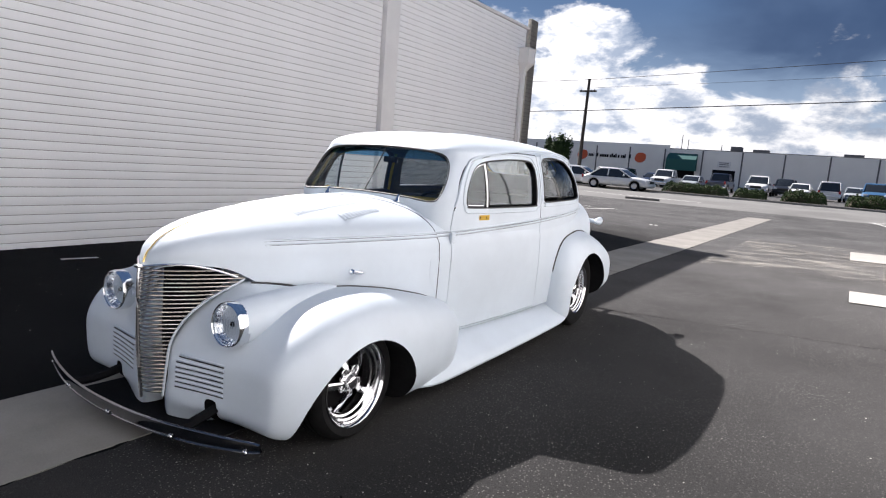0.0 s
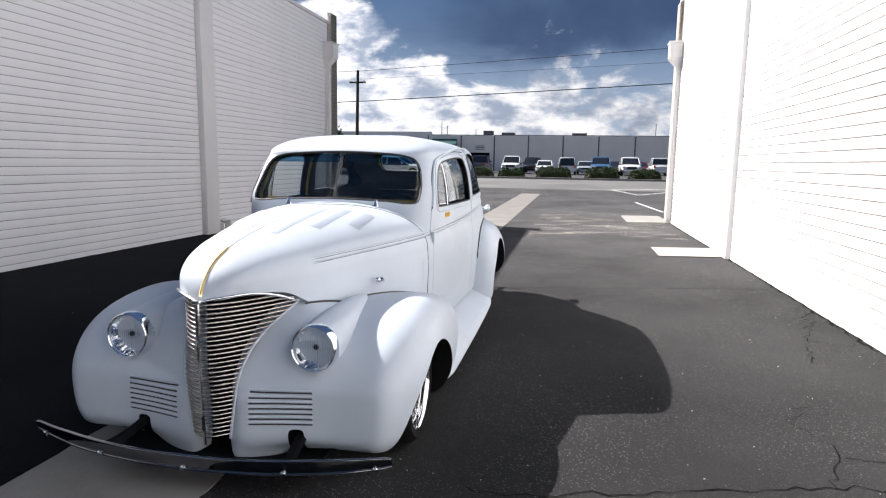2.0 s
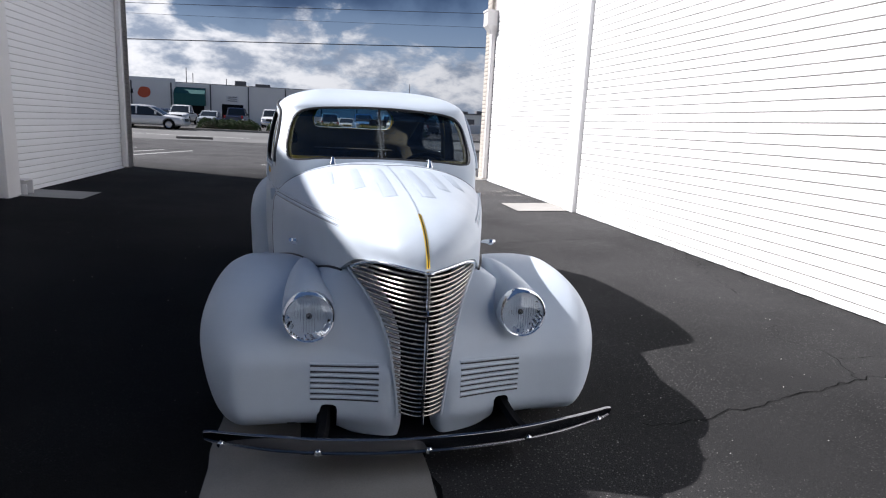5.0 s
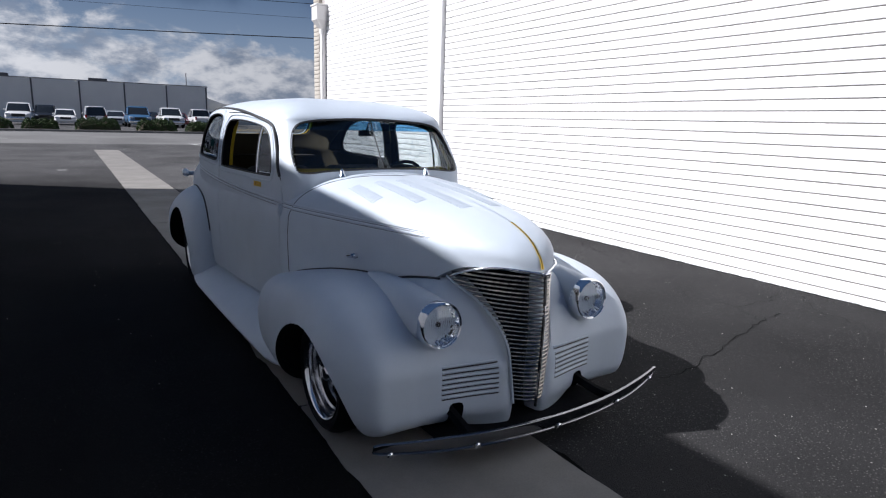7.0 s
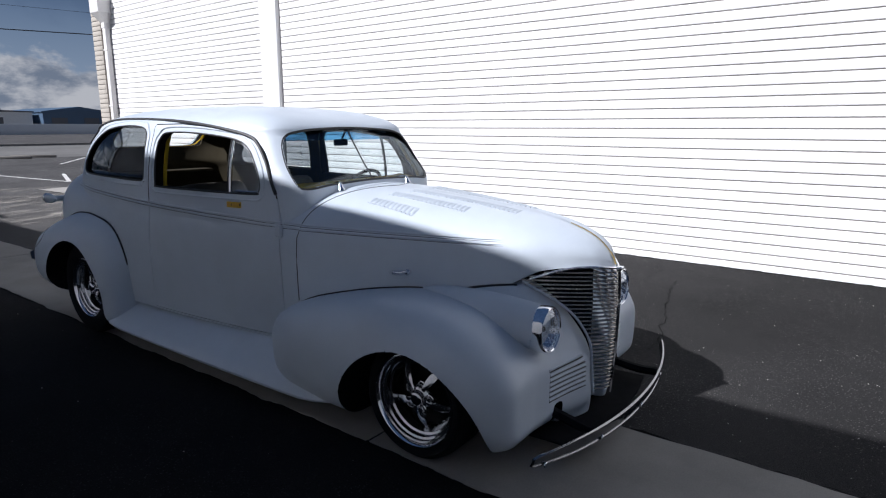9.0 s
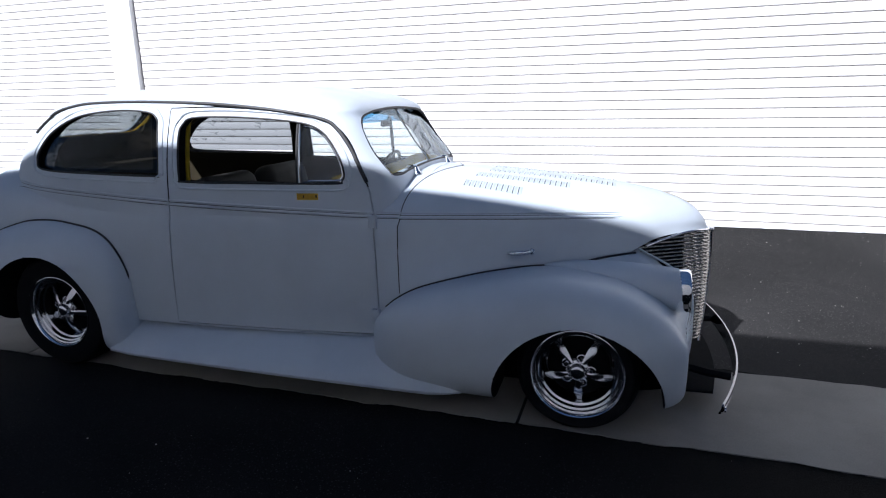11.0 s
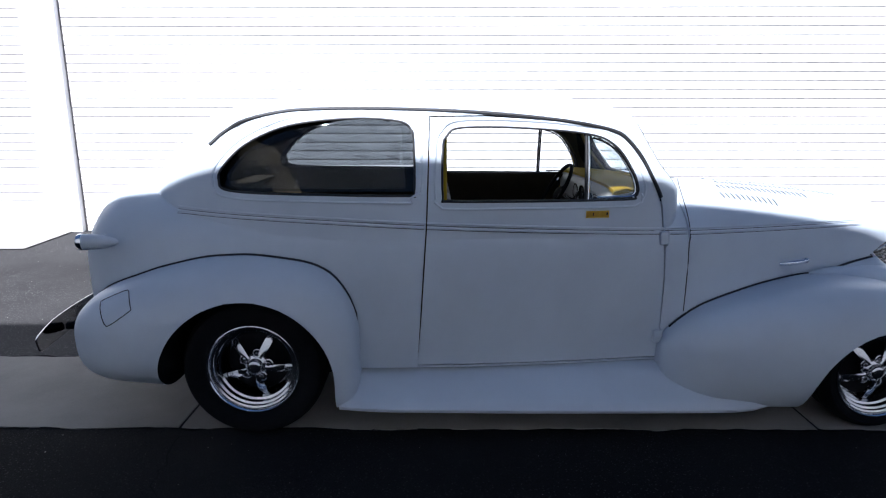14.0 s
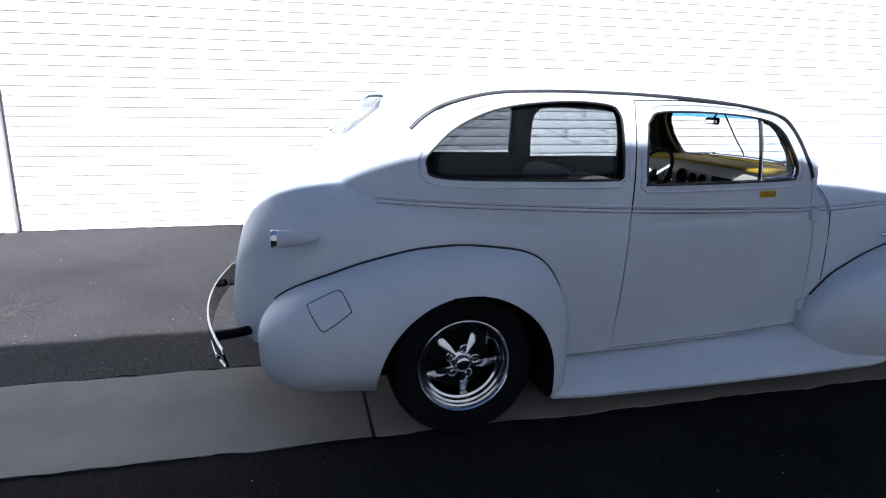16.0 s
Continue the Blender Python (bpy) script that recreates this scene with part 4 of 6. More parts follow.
for side, bm in both(lambda: moved(handle_bm(), pose(0.486, 0.29, 0.795) @ Matrix.Scale(1.25, 4))):
    cpart("hood_latch", bm, CHROME, hood, "small chrome hood side latch")

# black welting between hood and front fenders, and along the rear fenders
def front_welt():
    pts = []
    for y in np.linspace(-0.24, 0.93, 34):
        x = float(hood_w(min(y, 0.86))) if y < 0.86 else tub_x(0.6, y)
        h = onto("front", (x + 0.004, y, 1.3), (0, 0, -1))
        if h:
            pts.append((x + 0.006, y, h.z + 0.002))
    return tube(pts, 0.0058, 6)


for side, bm in both(front_welt):
    cpart("fender_welt", bm, SEAL, fender_of(side), "black rubber welting")


def rear_welt():
    pts = []
    for y in np.linspace(2.392, 3.62, 46):
        x = tub_x(0.8, y)
        h = onto("rear", (x + 0.003, y, 1.3), (0, 0, -1))
        if h:
            pts.append((tub_x(h.z, y) + 0.003, y, h.z + 0.001))
    pts.insert(0, (pts[0][0], pts[0][1] - 0.004, 0.37))
    return tube(pts, 0.0065, 6)


for side, bm in both(rear_welt):
    cpart("fender_welt", bm, SEAL, REAR_FENDERS[1 if side > 0 else 0], "black rubber welting")

# fender front ribs
def rib(k, dark):
    z = 0.335 + 0.0225 * k
    pts = []
    for x in np.linspace(0.165, 0.425, 12):
        h = onto("front", (x, -1.0, z - (0.0075 if dark else 0)), (0, 1, 0))
        if h:
            pts.append((h.x, h.y - (0.0005 if dark else 0.0), h.z))
    return tube(pts, 0.0032 if dark else 0.005, 6)


for k in range(7):
    for side, bm in both(rib, k, False):
        r = cpart("rib", bm, PRIMER, fender_of(side))
        slot = rib(k, True)
        cpart("slot", slot if side > 0 else moved(slot, Matrix.Diagonal((-1, 1, 1, 1))), SEAL, r)

# headlamps in teardrop pods
def pod():
    rings = []
    for t in np.linspace(0, 1, 26):
        y = -0.441 + 0.62 * t
        r = 0.097 * (1 - t**2.1) ** 0.8 + 0.002
        cx, cz = 0.430 + 0.02 * t, 0.652 + 0.088 * t**1.1
        rings.append([(cx + r * 1.02 * math.cos(a), y, cz + r * math.sin(a)) for a in np.linspace(0, 2 * math.pi, 37)[:-1]])
    return soften(loft(rings), 40)


def lamp_at(profile, sides=40):
    return moved(lathe(profile, sides, "y"), Matrix.Translation((0.430, -0.441, 0.652)) @ Matrix.Rotation(radians(-2), 4, "X") @ Matrix.Diagonal((1.09, 1, 1.09, 1)))


def lamp_bowl(steps=18):
    """A deep mirror bowl, pressed in upright pleats above and slanting ones below a level crease."""
    bm = bmesh.new()
    rings = []
    for k in range(8):
        r = 0.082 * (1 - k / 8) + 0.006
        ring = []
        for i in range(72):
            a = 2 * math.pi * i / 72
            x, z = r * math.cos(a), r * math.sin(a)
            run = x if z > -0.01 else x * 0.8 + z * 0.6
            saw = (run / 0.0165) % 1.0
            ring.append(bm.verts.new((x, 0.052 - 11.6 * r * r + (0.009 * saw if 0 < k < 7 else 0) - (0.008 if z < -0.01 and 0 < k < 7 else 0), z)))
        rings.append(ring)
    for p, q in zip(rings, rings[1:]):
        for i in range(72):
            bm.faces.new((p[i], p[(i + 1) % 72], q[(i + 1) % 72], q[i]))
    bm.faces.new(rings[-1])
    bmesh.ops.recalc_face_normals(bm, faces=bm.faces[:])
    return moved(bm, Matrix.Translation((0.430, -0.441, 0.652)) @ Matrix.Rotation(radians(-2), 4, "X") @ Matrix.Diagonal((1.07, 1, 1.07, 1)))


BULB_CAP = material("bulb_cap", (0.10, 0.10, 0.105), 0.25, 1.0)
for side in (1, -1):
    flip = Matrix.Diagonal((side, 1, 1, 1))
    lamp = cpart("headlight", moved(pod(), flip), PRIMER, None, "teardrop headlamp pod in grey primer with chrome rim")
    cpart("rim", moved(lamp_at([(0.080, 0.03), (0.0895, 0.028), (0.0925, 0.012), (0.0925, -0.022), (0.090, -0.036), (0.085, -0.041), (0.0815, -0.037), (0.081, -0.026)]), flip), CHROME, lamp, "chrome headlamp rim")
    cpart("reflector", moved(lamp_bowl(), flip), REFLECTOR, lamp)
    cpart("bulb", moved(lamp_at([(0.004, 0.045), (0.010, 0.03), (0.0105, 0.004), (0.0105, -0.006), (0.007, -0.011), (0.002, -0.012)], 20), flip), BULB_CAP, lamp)
    lens = lamp_at([(0.082, -0.032), (0.062, -0.039), (0.036, -0.0435), (0.004, -0.045), (0.003, -0.043), (0.036, -0.0415), (0.062, -0.037), (0.081, -0.030)])
    cpart("lens", moved(lens, flip), LENS, lamp, "clear fluted glass lens").visible_shadow = False
    for k in range(-6, 7):
        x = 0.0105 * k
        hgt = math.sqrt(0.074**2 - x * x)
        low = (-0.1 if abs(k) > 2 else -0.75) * hgt
        flute = tube([(0.430 + x, -0.4795 + 0.9 * x * x, 0.652 + low), (0.430 + x, -0.4815 + 0.9 * x * x, 0.652 + 0.35 * hgt), (0.430 + x, -0.474 + 0.9 * x * x, 0.652 + hgt * 0.92)], 0.0016, 5)
        cpart("flute", moved(flute, flip), FLUTE, lamp).visible_shadow = False

# bumpers
def bumper_bar(y_mid, y_end, half, z_mid, z_end, tall, out):
    rings = []
    for t in np.linspace(-1, 1, 61):
        a = abs(t)
        x, y, z = half * t, y_mid + (y_end - y_mid) * a**2.1, z_mid + (z_end - z_mid) * a**2.5
        h = tall * (1 - 0.3 * max(a - 0.7, 0) / 0.3) * (1 if a < 0.985 else 0.75)
        ring = []
        for d, v in ((0.0115, 1.0), (0.0165, 0.985), (0.0195, 0.95), (0.021, 0.90), (0.0215, 0.84), (0.0212, 0.5), (0.0195, 0.15), (0.0165, -0.2), (0.0125, -0.5), (0.008, -0.76), (0.009, -0.81), (0.0125, -0.85), (0.013, -0.91), (0.010, -0.985), (0.005, -1.0), (0.001, -0.9), (0.006, -0.3), (0.011, 0.4), (0.0115, 0.9)):
            ring.append((x, y + out * d, z + v * h / 2))
        rings.append(ring)
    return soften(loft(rings), 40)


def bumper(y_mid, y_end, half, z_mid, z_end, tall, out, arms, bolts):
    bar = cpart("bumper", bumper_bar(y_mid, y_end, half, z_mid, z_end, tall, out), BUMPER_CHROME, None, "slim curved chrome bumper bar")
    for x in arms:
        for s in (1, -1):
            ya = y_mid + (y_end - y_mid) * (x / half) ** 2.1
            pts = line_through([(s * x, ya - out * 0.005, z_mid - 0.01), (s * (x - 0.02), ya - out * 0.12, z_mid - 0.005), (s * (x - 0.035), ya - out * 0.34, z_mid + 0.035)], 5)
            cpart("bracket", tube(pts, 0.026, 6, flat=0.8), BLACK, bar, "black steel bumper arm")
    for x in bolts:
        yb = y_mid + (y_end - y_mid) * (abs(x) / half) ** 2.1
        b = lathe([(0.0130, -0.002), (0.0120, 0.002), (0.008, 0.0045), (0.002, 0.0055)], 16, "y")
        turn = Matrix.Identity(4) if out > 0 else Matrix.Diagonal((1, -1, 1, 1))
        cpart("bolt", moved(b, Matrix.Translation((x, yb + out * 0.0155, z_mid + (z_end - z_mid) * (abs(x) / half) ** 2.5 - tall * 0.36)) @ turn), CHROME, bar, "round chrome bumper bolt")


bumper(-0.735, -0.585, 0.80, 0.250, 0.262, 0.068, -1, (0.40,), (-0.74, -0.40, 0.0, 0.40, 0.74))
bumper(3.925, 3.80, 0.76, 0.485, 0.50, 0.105, 1, (0.42,), (-0.60, 0.0, 0.60))

def splash_pan():
    """A black apron closing the space behind the front bumper."""
    rings = []
    for x in np.linspace(-0.46, 0.46, 25):
        y = -0.66 + 0.15 * (abs(x) / 0.80) ** 2.1
        rings.append([(x, y, 0.178), (x, -0.40, 0.172), (x, 0.0, 0.172), (x, 0.0, 0.164), (x, -0.40, 0.164), (x, y, 0.168)])
    return soften(loft(rings), 40)


cpart("splash_pan", splash_pan(), BLACK, None, "black apron behind the front bumper")

# wheels
def spoke():
    rings = []
    for t in np.linspace(0, 1, 9):
        r = 0.044 + 0.112 * t
        w = 0.0100 + 0.0080 * math.sin(math.pi * min(max(t - 0.1, 0) / 0.9, 1)) ** 0.8 + 0.003 * t**3
        x = -0.002 - 0.046 * t**1.7
        d = 0.012 + 0.004 * t
        rings.append([(x - d, -w, r), (x - d * 0.2, -w * 0.95, r), (x, -w * 0.45, r), (x + 0.001, 0, r), (x, w * 0.45, r), (x - d * 0.2, w * 0.95, r), (x - d, w, r)])
    return soften(loft(rings), 50)


def make_wheel(tyre_r, wide):
    root = tagged(empty("wheel"), "five-spoke alloy wheel with a black tyre")
    o = 0.035
    w = wide
    tyre = [(0.196, o - 0.012), (0.204, o - 0.004), (0.215, o + 0.004), (tyre_r * 0.5 + 0.105, o + 0.010), (tyre_r - 0.022, o + 0.004), (tyre_r - 0.006, o - 0.016), (tyre_r, o - 0.04)]
    for g in (0.3, 0.5, 0.7):
        x = o - w * g
        tyre += [(tyre_r, x + 0.006), (tyre_r - 0.008, x + 0.004), (tyre_r - 0.008, x - 0.004), (tyre_r, x - 0.006)]
    tyre += [(tyre_r, o - w + 0.04), (tyre_r - 0.006, o - w + 0.016), (tyre_r - 0.03, o - w), (0.215, o - w), (0.196, o - w + 0.012)]
    part("tyre", lathe(tyre, 64), RUBBER, root, "black rubber tyre with grooved tread")
    rim = [(0.196, o - w + 0.02), (0.206, o - 0.012), (0.2085, o - 0.002), (0.207, o + 0.004), (0.203, o + 0.005), (0.197, o - 0.001), (0.193, o - 0.012), (0.185, o - 0.015), (0.183, o - 0.027), (0.174, o - 0.031), (0.171, o - 0.05), (0.162, o - 0.055), (0.159, o - 0.085), (0.158, o - 0.12), (0.157, o - 0.165), (0.05, o - 0.172)]
    part("rim", lathe(rim, 64), RIM_METAL, root, "polished stepped wheel rim")
    for k in range(5):
        part("spoke", moved(spoke(), Matrix.Rotation(radians(72 * k), 4, "X")), DULL_CHROME, root, "tapered polished spoke")
    part("hub", lathe([(0.056, -0.03), (0.054, -0.018), (0.048, -0.012), (0.036, -0.006), (0.032, 0.014), (0.028, 0.018), (0.018, 0.0205), (0.003, 0.0215)], 40), DULL_CHROME, root)
    part("brake_drum", lathe([(0.14, -0.12), (0.14, -0.075), (0.12, -0.07), (0.03, -0.068)], 40), BLACK, root, "dark brake behind the spokes")
    for k in range(5):
        a = radians(72 * k + 36)
        nut = moved(lathe([(0.0105, -0.01), (0.0105, 0.004), (0.008, 0.008), (0.002, 0.009)], 6), Matrix.Translation((-0.008, 0.058 * math.cos(a), 0.058 * math.sin(a))))
        part("lug_nut", nut, CHROME, root)
        cup = moved(lathe([(0.0225, -0.03), (0.0225, -0.003), (0.0195, -0.001), (0.017, -0.004), (0.0165, -0.016)], 18), Matrix.Translation((-0.006, 0.058 * math.cos(a), 0.058 * math.sin(a))))
        part("lug_seat", cup, DULL_CHROME, root)
    return root


front_wheel = make_wheel(0.270, 0.205)
rear_wheel = make_wheel(0.322, 0.255)
for wheel, r, y, x in ((front_wheel, 0.270, -0.012, 0.742), (rear_wheel, 0.322, 2.854, 0.752)):
    other = copy_thing(wheel, pose(-x, y, r, 39 if y < 1 else 44, 0, 180))
    other.parent = CAR
    wheel.parent = CAR
    wheel.matrix_basis = pose(x, y, r + 0.018, 20, 0, 0)

# belt moulding: a double bead along body, door and hood
belt_z = curve((-0.18, 0.972), (0.3, 0.976), (0.9, 0.985), (1.5, 1.008), (2.08, 1.033), (2.6, 1.062), (3.21, 1.092))


def belt(y0, y1, dz, r, dark=False):
    pts = []
    for y in np.linspace(y0, y1, max(8, int((y1 - y0) / 0.05))):
        z = float(belt_z(y)) + dz
        x = hood_x(z, y) if y < 0.858 else side_x(z, y)
        pts.append((x - 0.0005, y, z))
    thin = [r * min(1.0, 0.25 + (p[1] + 0.17) / 0.05) for p in pts]
    return tube(pts, thin, 6)


for y0, y1, owner in ((-0.17, 0.855, (hood, hood)), (0.866, 0.972, (body, body)), (0.985, 2.07, (door_left, door_right)), (2.082, 3.2, (body, body))):
    for dz in (-0.010, 0.010):
        for side, bm in both(belt, y0, y1, dz, 0.006):
            cpart("belt_molding", bm, PRIMER, owner[0] if side > 0 else owner[1])
    # dark lines drawn in as the shade between and below the beads
    for dz in (-0.0175, 0.0):
        for side, bm in both(belt, y0, y1, dz, 0.0013):
            cpart("molding_shadow_gap", bm, SEAL, owner[0] if side > 0 else owner[1])

# drip rail over the windows, and raised reveals round them
DRIP = line_through([(0.975, 1.04), (1.0, 1.12), (1.055, 1.235), (1.10, 1.315), (1.165, 1.395), (1.235, 1.437), (1.42, 1.475), (1.68, 1.505), (1.94, 1.523), (2.25, 1.533), (2.5, 1.533), (2.7, 1.522), (2.88, 1.482), (2.98, 1.43), (3.045, 1.376)], 5)


def drip():
    return tube([(max(cabin_x(q[1], q[0]), 0.05) + 0.004, q[0], q[1]) for q in DRIP if q[1] > 1.13], 0.0095, 6)


# right rail's shadow and seal put into its colour; the left stays primer
for side, bm in both(drip):
    if side < 0:
        cpart("drip_rail", bm, SEAL, body, "drip rail above the windows, black for its shadow and seal")
    else:
        cpart("drip_rail", bm, PRIMER, body)
        cpart("rail_gap", tube([(max(cabin_x(q[1], q[0]), 0.05) + 0.0035, q[0], q[1] - 0.0085) for q in DRIP if q[1] > 1.13], 0.0045, 6), SEAL, body)


def side_bead(outline, d, r, inset=0.0):
    return tube([(cabin_x(q[1], q[0], inset), q[0], q[1]) for q in grown(outline, d)], r, 6, True)


for side, bm in both(side_bead, DOOR_WINDOW, 0.032, 0.006):
    cpart("window_reveal", bm, PRIMER, door_left if side > 0 else door_right)
for side, bm in both(side_bead, QUARTER_WINDOW, 0.030, 0.006):
    cpart("window_reveal", bm, PRIMER, body)
for side, bm in both(side_bead, DOOR_WINDOW, 0.0, 0.0052, 0.002):
    cpart("window_seal", bm, SEAL, door_left if side > 0 else door_right)
for side, bm in both(side_bead, QUARTER_WINDOW, 0.0, 0.0052, 0.002):
    cpart("window_seal", bm, SEAL, body)
cpart("windshield_seal", tube([(q[0], cabin_front(q[0], q[1], 0.006), q[1]) for q in WINDSHIELD], 0.0075, 8, True), SEAL, body, "black rubber windshield seal")
cpart("rear_window_frame", tube([(q[0], cabin_back(q[0], q[1], 0.0), q[1]) for q in REAR_WINDOW], 0.006, 8, True), PRIMER, body, "thin painted rear window frame")


def pane(outline, place, lo=None, hi=None, rows=16, cols=12):
    """A sheet of glass inside an outline, following the body's curve."""
    p = [(q[0], q[1]) for q in outline]
    zs = [q[1] for q in p]
    bm = bmesh.new()
    grid = []
    for z in np.linspace(min(zs) + 0.0015, max(zs) - 0.0015, rows):
        cross = []
        for (a0, z0), (a1, z1) in zip(p, p[1:] + p[:1]):
            if (z0 - z) * (z1 - z) < 0:
                cross.append(a0 + (a1 - a0) * (z - z0) / (z1 - z0))
        a, b = min(cross), max(cross)
        a, b = (max(a, lo) if lo is not None else a), (min(b, hi) if hi is not None else b)
        if b - a < 0.004:
            continue
        grid.append([bm.verts.new(place(a + (b - a) * k / cols, z)) for k in range(cols + 1)])
    for r0, r1 in zip(grid, grid[1:]):
        for i in range(cols):
            bm.faces.new((r0[i], r0[i + 1], r1[i + 1], r1[i])).smooth = True
    return bm


def glass(name, bm, mat, owner, label):
    bmesh.ops.solidify(bm, geom=bm.faces[:], thickness=0.004)
    ob = cpart(name, bm, mat, owner, label)
    ob.visible_shadow = False
    return ob


def screen_y(x, z):
    """The split screen: two nearly flat panes meeting in a shallow V."""
    mid, end = cabin_front(0, z), cabin_front(0.55, z)
    return cabin_front(x, z, 0.004) + 0.5 * max(mid + (end - mid) * abs(x) / 0.55 - cabin_front(x, z), 0)


for lo, hi in ((0.004, None), (None, -0.004)):
    glass("windshield", pane(WINDSHIELD, lambda x, z: (x, screen_y(x, z), z), lo, hi), SCREEN, body, "clear split windshield pane")
cpart("windshield_divider", tube([(0, cabin_front(0, z, 0.012), z) for z in np.linspace(1.18, 1.48, 8)], 0.005, 6), SEAL, body)
BLUE_STRIP = glass_material("blue_sun_strip", (0.16, 0.42, 0.70))
glass("sun_strip", pane([q for q in WINDSHIELD if q[1] > 1.405], lambda x, z: (x, screen_y(x, z) + 0.008, z), None, None, 8), BLUE_STRIP, body, "blue tinted band on top of the windshield")
glass("rear_window", pane(REAR_WINDOW, lambda x, z: (x, cabin_back(x, z, 0.015), z)), CLEAR, body, "clear rear window")
for side in (1, -1):
    glass("quarter_window", pane(QUARTER_WINDOW, lambda y, z: (side * cabin_x(z, y, 0.018), y, z)), TINTED, body, "dark tinted quarter window")
    door = door_left if side > 0 else door_right
    glass("vent_window", pane(DOOR_WINDOW, lambda y, z: (side * cabin_x(z, y, 0.016), y, z), None, 1.345), CLEAR, door, "clear swivelling vent window")
    if side > 0:
        glass("door_glass", pane(DOOR_WINDOW, lambda y, z: (side * cabin_x(z, y, 0.02), y, z), 1.352, None), CLEAR, door, "clear door window glass")
    cpart("vent_bar", tube([(side * cabin_x(z, 1.35, 0.012), 1.35, z) for z in np.linspace(1.13, 1.43, 8)], 0.006, 6), CHROME, door, "chrome vent window post")
    cpart("vent_seal", tube([(side * cabin_x(z, 1.362, 0.012), 1.362, z) for z in np.linspace(1.13, 1.432, 8)], 0.006, 6), SEAL, door)
    front_edge = [q for q in grown(DOOR_WINDOW, -0.012) if q[0] < 1.35]
    cpart("vent_frame", tube([(side * cabin_x(q[1], q[0], 0.012), q[0], q[1]) for q in front_edge], 0.005, 6), CHROME, door)
    # yellow masking tape on the door, with two small marks
    def tape_at(y0, y1, z0, z1, lift):
        bm = bmesh.new()
        g = [[bm.verts.new((side * (max(tub_x(z, y), cabin_x(z, y)) + lift), y, z)) for y in np.linspace(y0, y1, 8)] for z in np.linspace(z0, z1, 4)]
        for a, b in zip(g, g[1:]):
            for i in range(7):
                bm.faces.new((a[i], a[i + 1], b[i + 1], b[i]))
        bmesh.ops.solidify(bm, geom=bm.faces[:], thickness=0.0012)
        return bm
    tape = cpart("masking_tape", tape_at(1.252, 1.36, 1.056, 1.088, 0.003), TAPE, door, "strip of yellow masking tape")
    cpart("tape_mark", tape_at(1.323, 1.328, 1.066, 1.078, 0.0042), SEAL, tape)
    cpart("tape_mark", tape_at(1.258, 1.265, 1.068, 1.08, 0.0042), SEAL, tape)
    for z in (0.955, 0.482):
        h = box(0, 0.026, -0.021, 0.021, -0.031, 0.031, 0.006, 2)
        hinge = cpart("hinge", moved(h, Matrix.Translation((side * (tub_x(z, 0.985) - 0.006), 0.984, z)) @ Matrix.Diagonal((side, 1, 1, 1))), PRIMER, door, "painted exposed door hinge")
        cpart("hinge_pin", moved(lathe([(0.004, -0.036), (0.007, -0.034), (0.007, 0.034), (0.004, 0.036)], 12, "z"), Matrix.Translation((side * (tub_x(z, 0.985) + 0.014), 0.968, z))), PRIMER, hinge)

    # wiper pivot
    base = lathe([(0.022, 0.0), (0.02, 0.008), (0.013, 0.02), (0.010, 0.035), (0.004, 0.045), (0.001, 0.047)], 20, "z")
    arm = tube(line_through([(0, 0.0, 0.03), (-side * 0.004, 0.012, 0.045), (-side * 0.02, 0.05, 0.05)], 4), 0.005, 6)
    cpart("wiper_pivot", moved(join(base, arm), Matrix.Translation((side * 0.287, 0.865, 1.142)) @ Matrix.Rotation(radians(-14), 4, "X") @ Matrix.Scale(1.1, 4)), CHROME, body, "chrome windshield wiper pivot")

    # tail lamp pod
    rings = []
    for t in np.linspace(0, 1, 16):
        y = 3.605 - 0.165 * t
        r = 0.035 * (1 - t**2.2) ** 0.6 + 0.0015
        rings.append([(side * (0.672 + 0.008 * t) + r * 0.8 * math.cos(a), y, 0.955 + 0.002 * t + r * math.sin(a)) for a in np.linspace(0, 2 * math.pi, 25)[:-1]])
    lamp = cpart("tail_light", soften(loft(rings), 40), PRIMER, None, "bullet tail lamp pod with a chrome ring")
    m = Matrix.Translation((side * 0.672, 3.605, 0.955)) @ Matrix.Diagonal((0.8, 1, 1, 1))
    cpart("rim", moved(lathe([(0.032, -0.006), (0.037, -0.005), (0.038, 0.010), (0.034, 0.018), (0.027, 0.017)], 28, "y"), m), CHROME, lamp, "chrome ring")
    cpart("lens", moved(lathe([(0.030, 0.004), (0.027, 0.012), (0.016, 0.016), (0.002, 0.018)], 28, "y"), m), RED_LENS, lamp, "red glass lens")
    stalk = tube([(side * 0.50, 3.55, 0.95), (side * 0.665, 3.545, 0.953)], 0.02, 10)
    cpart("stalk", stalk, PRIMER, lamp)

# fuel flap on the right rear fender
def flap_line():
    pts = []
    corners = loop_through([(3.494, 0.70), (3.488, 0.717), (3.39, 0.759), (3.368, 0.76), (3.358, 0.748), (3.338, 0.705), (3.342, 0.689), (3.432, 0.628), (3.452, 0.63), (3.466, 0.648)], 4)
    for q in corners:
        h = onto("rear", (1.4, q[0], q[1]), (-1, 0, 0))
        pts.append((h.x + 0.0005, h.y, h.z))
    return tube(pts, 0.0021, 6, True)


cpart("fuel_flap_gap", moved(flap_line(), Matrix.Diagonal((-1, 1, 1, 1))), SEAL, REAR_FENDERS[0], "shut line of the fuel flap")

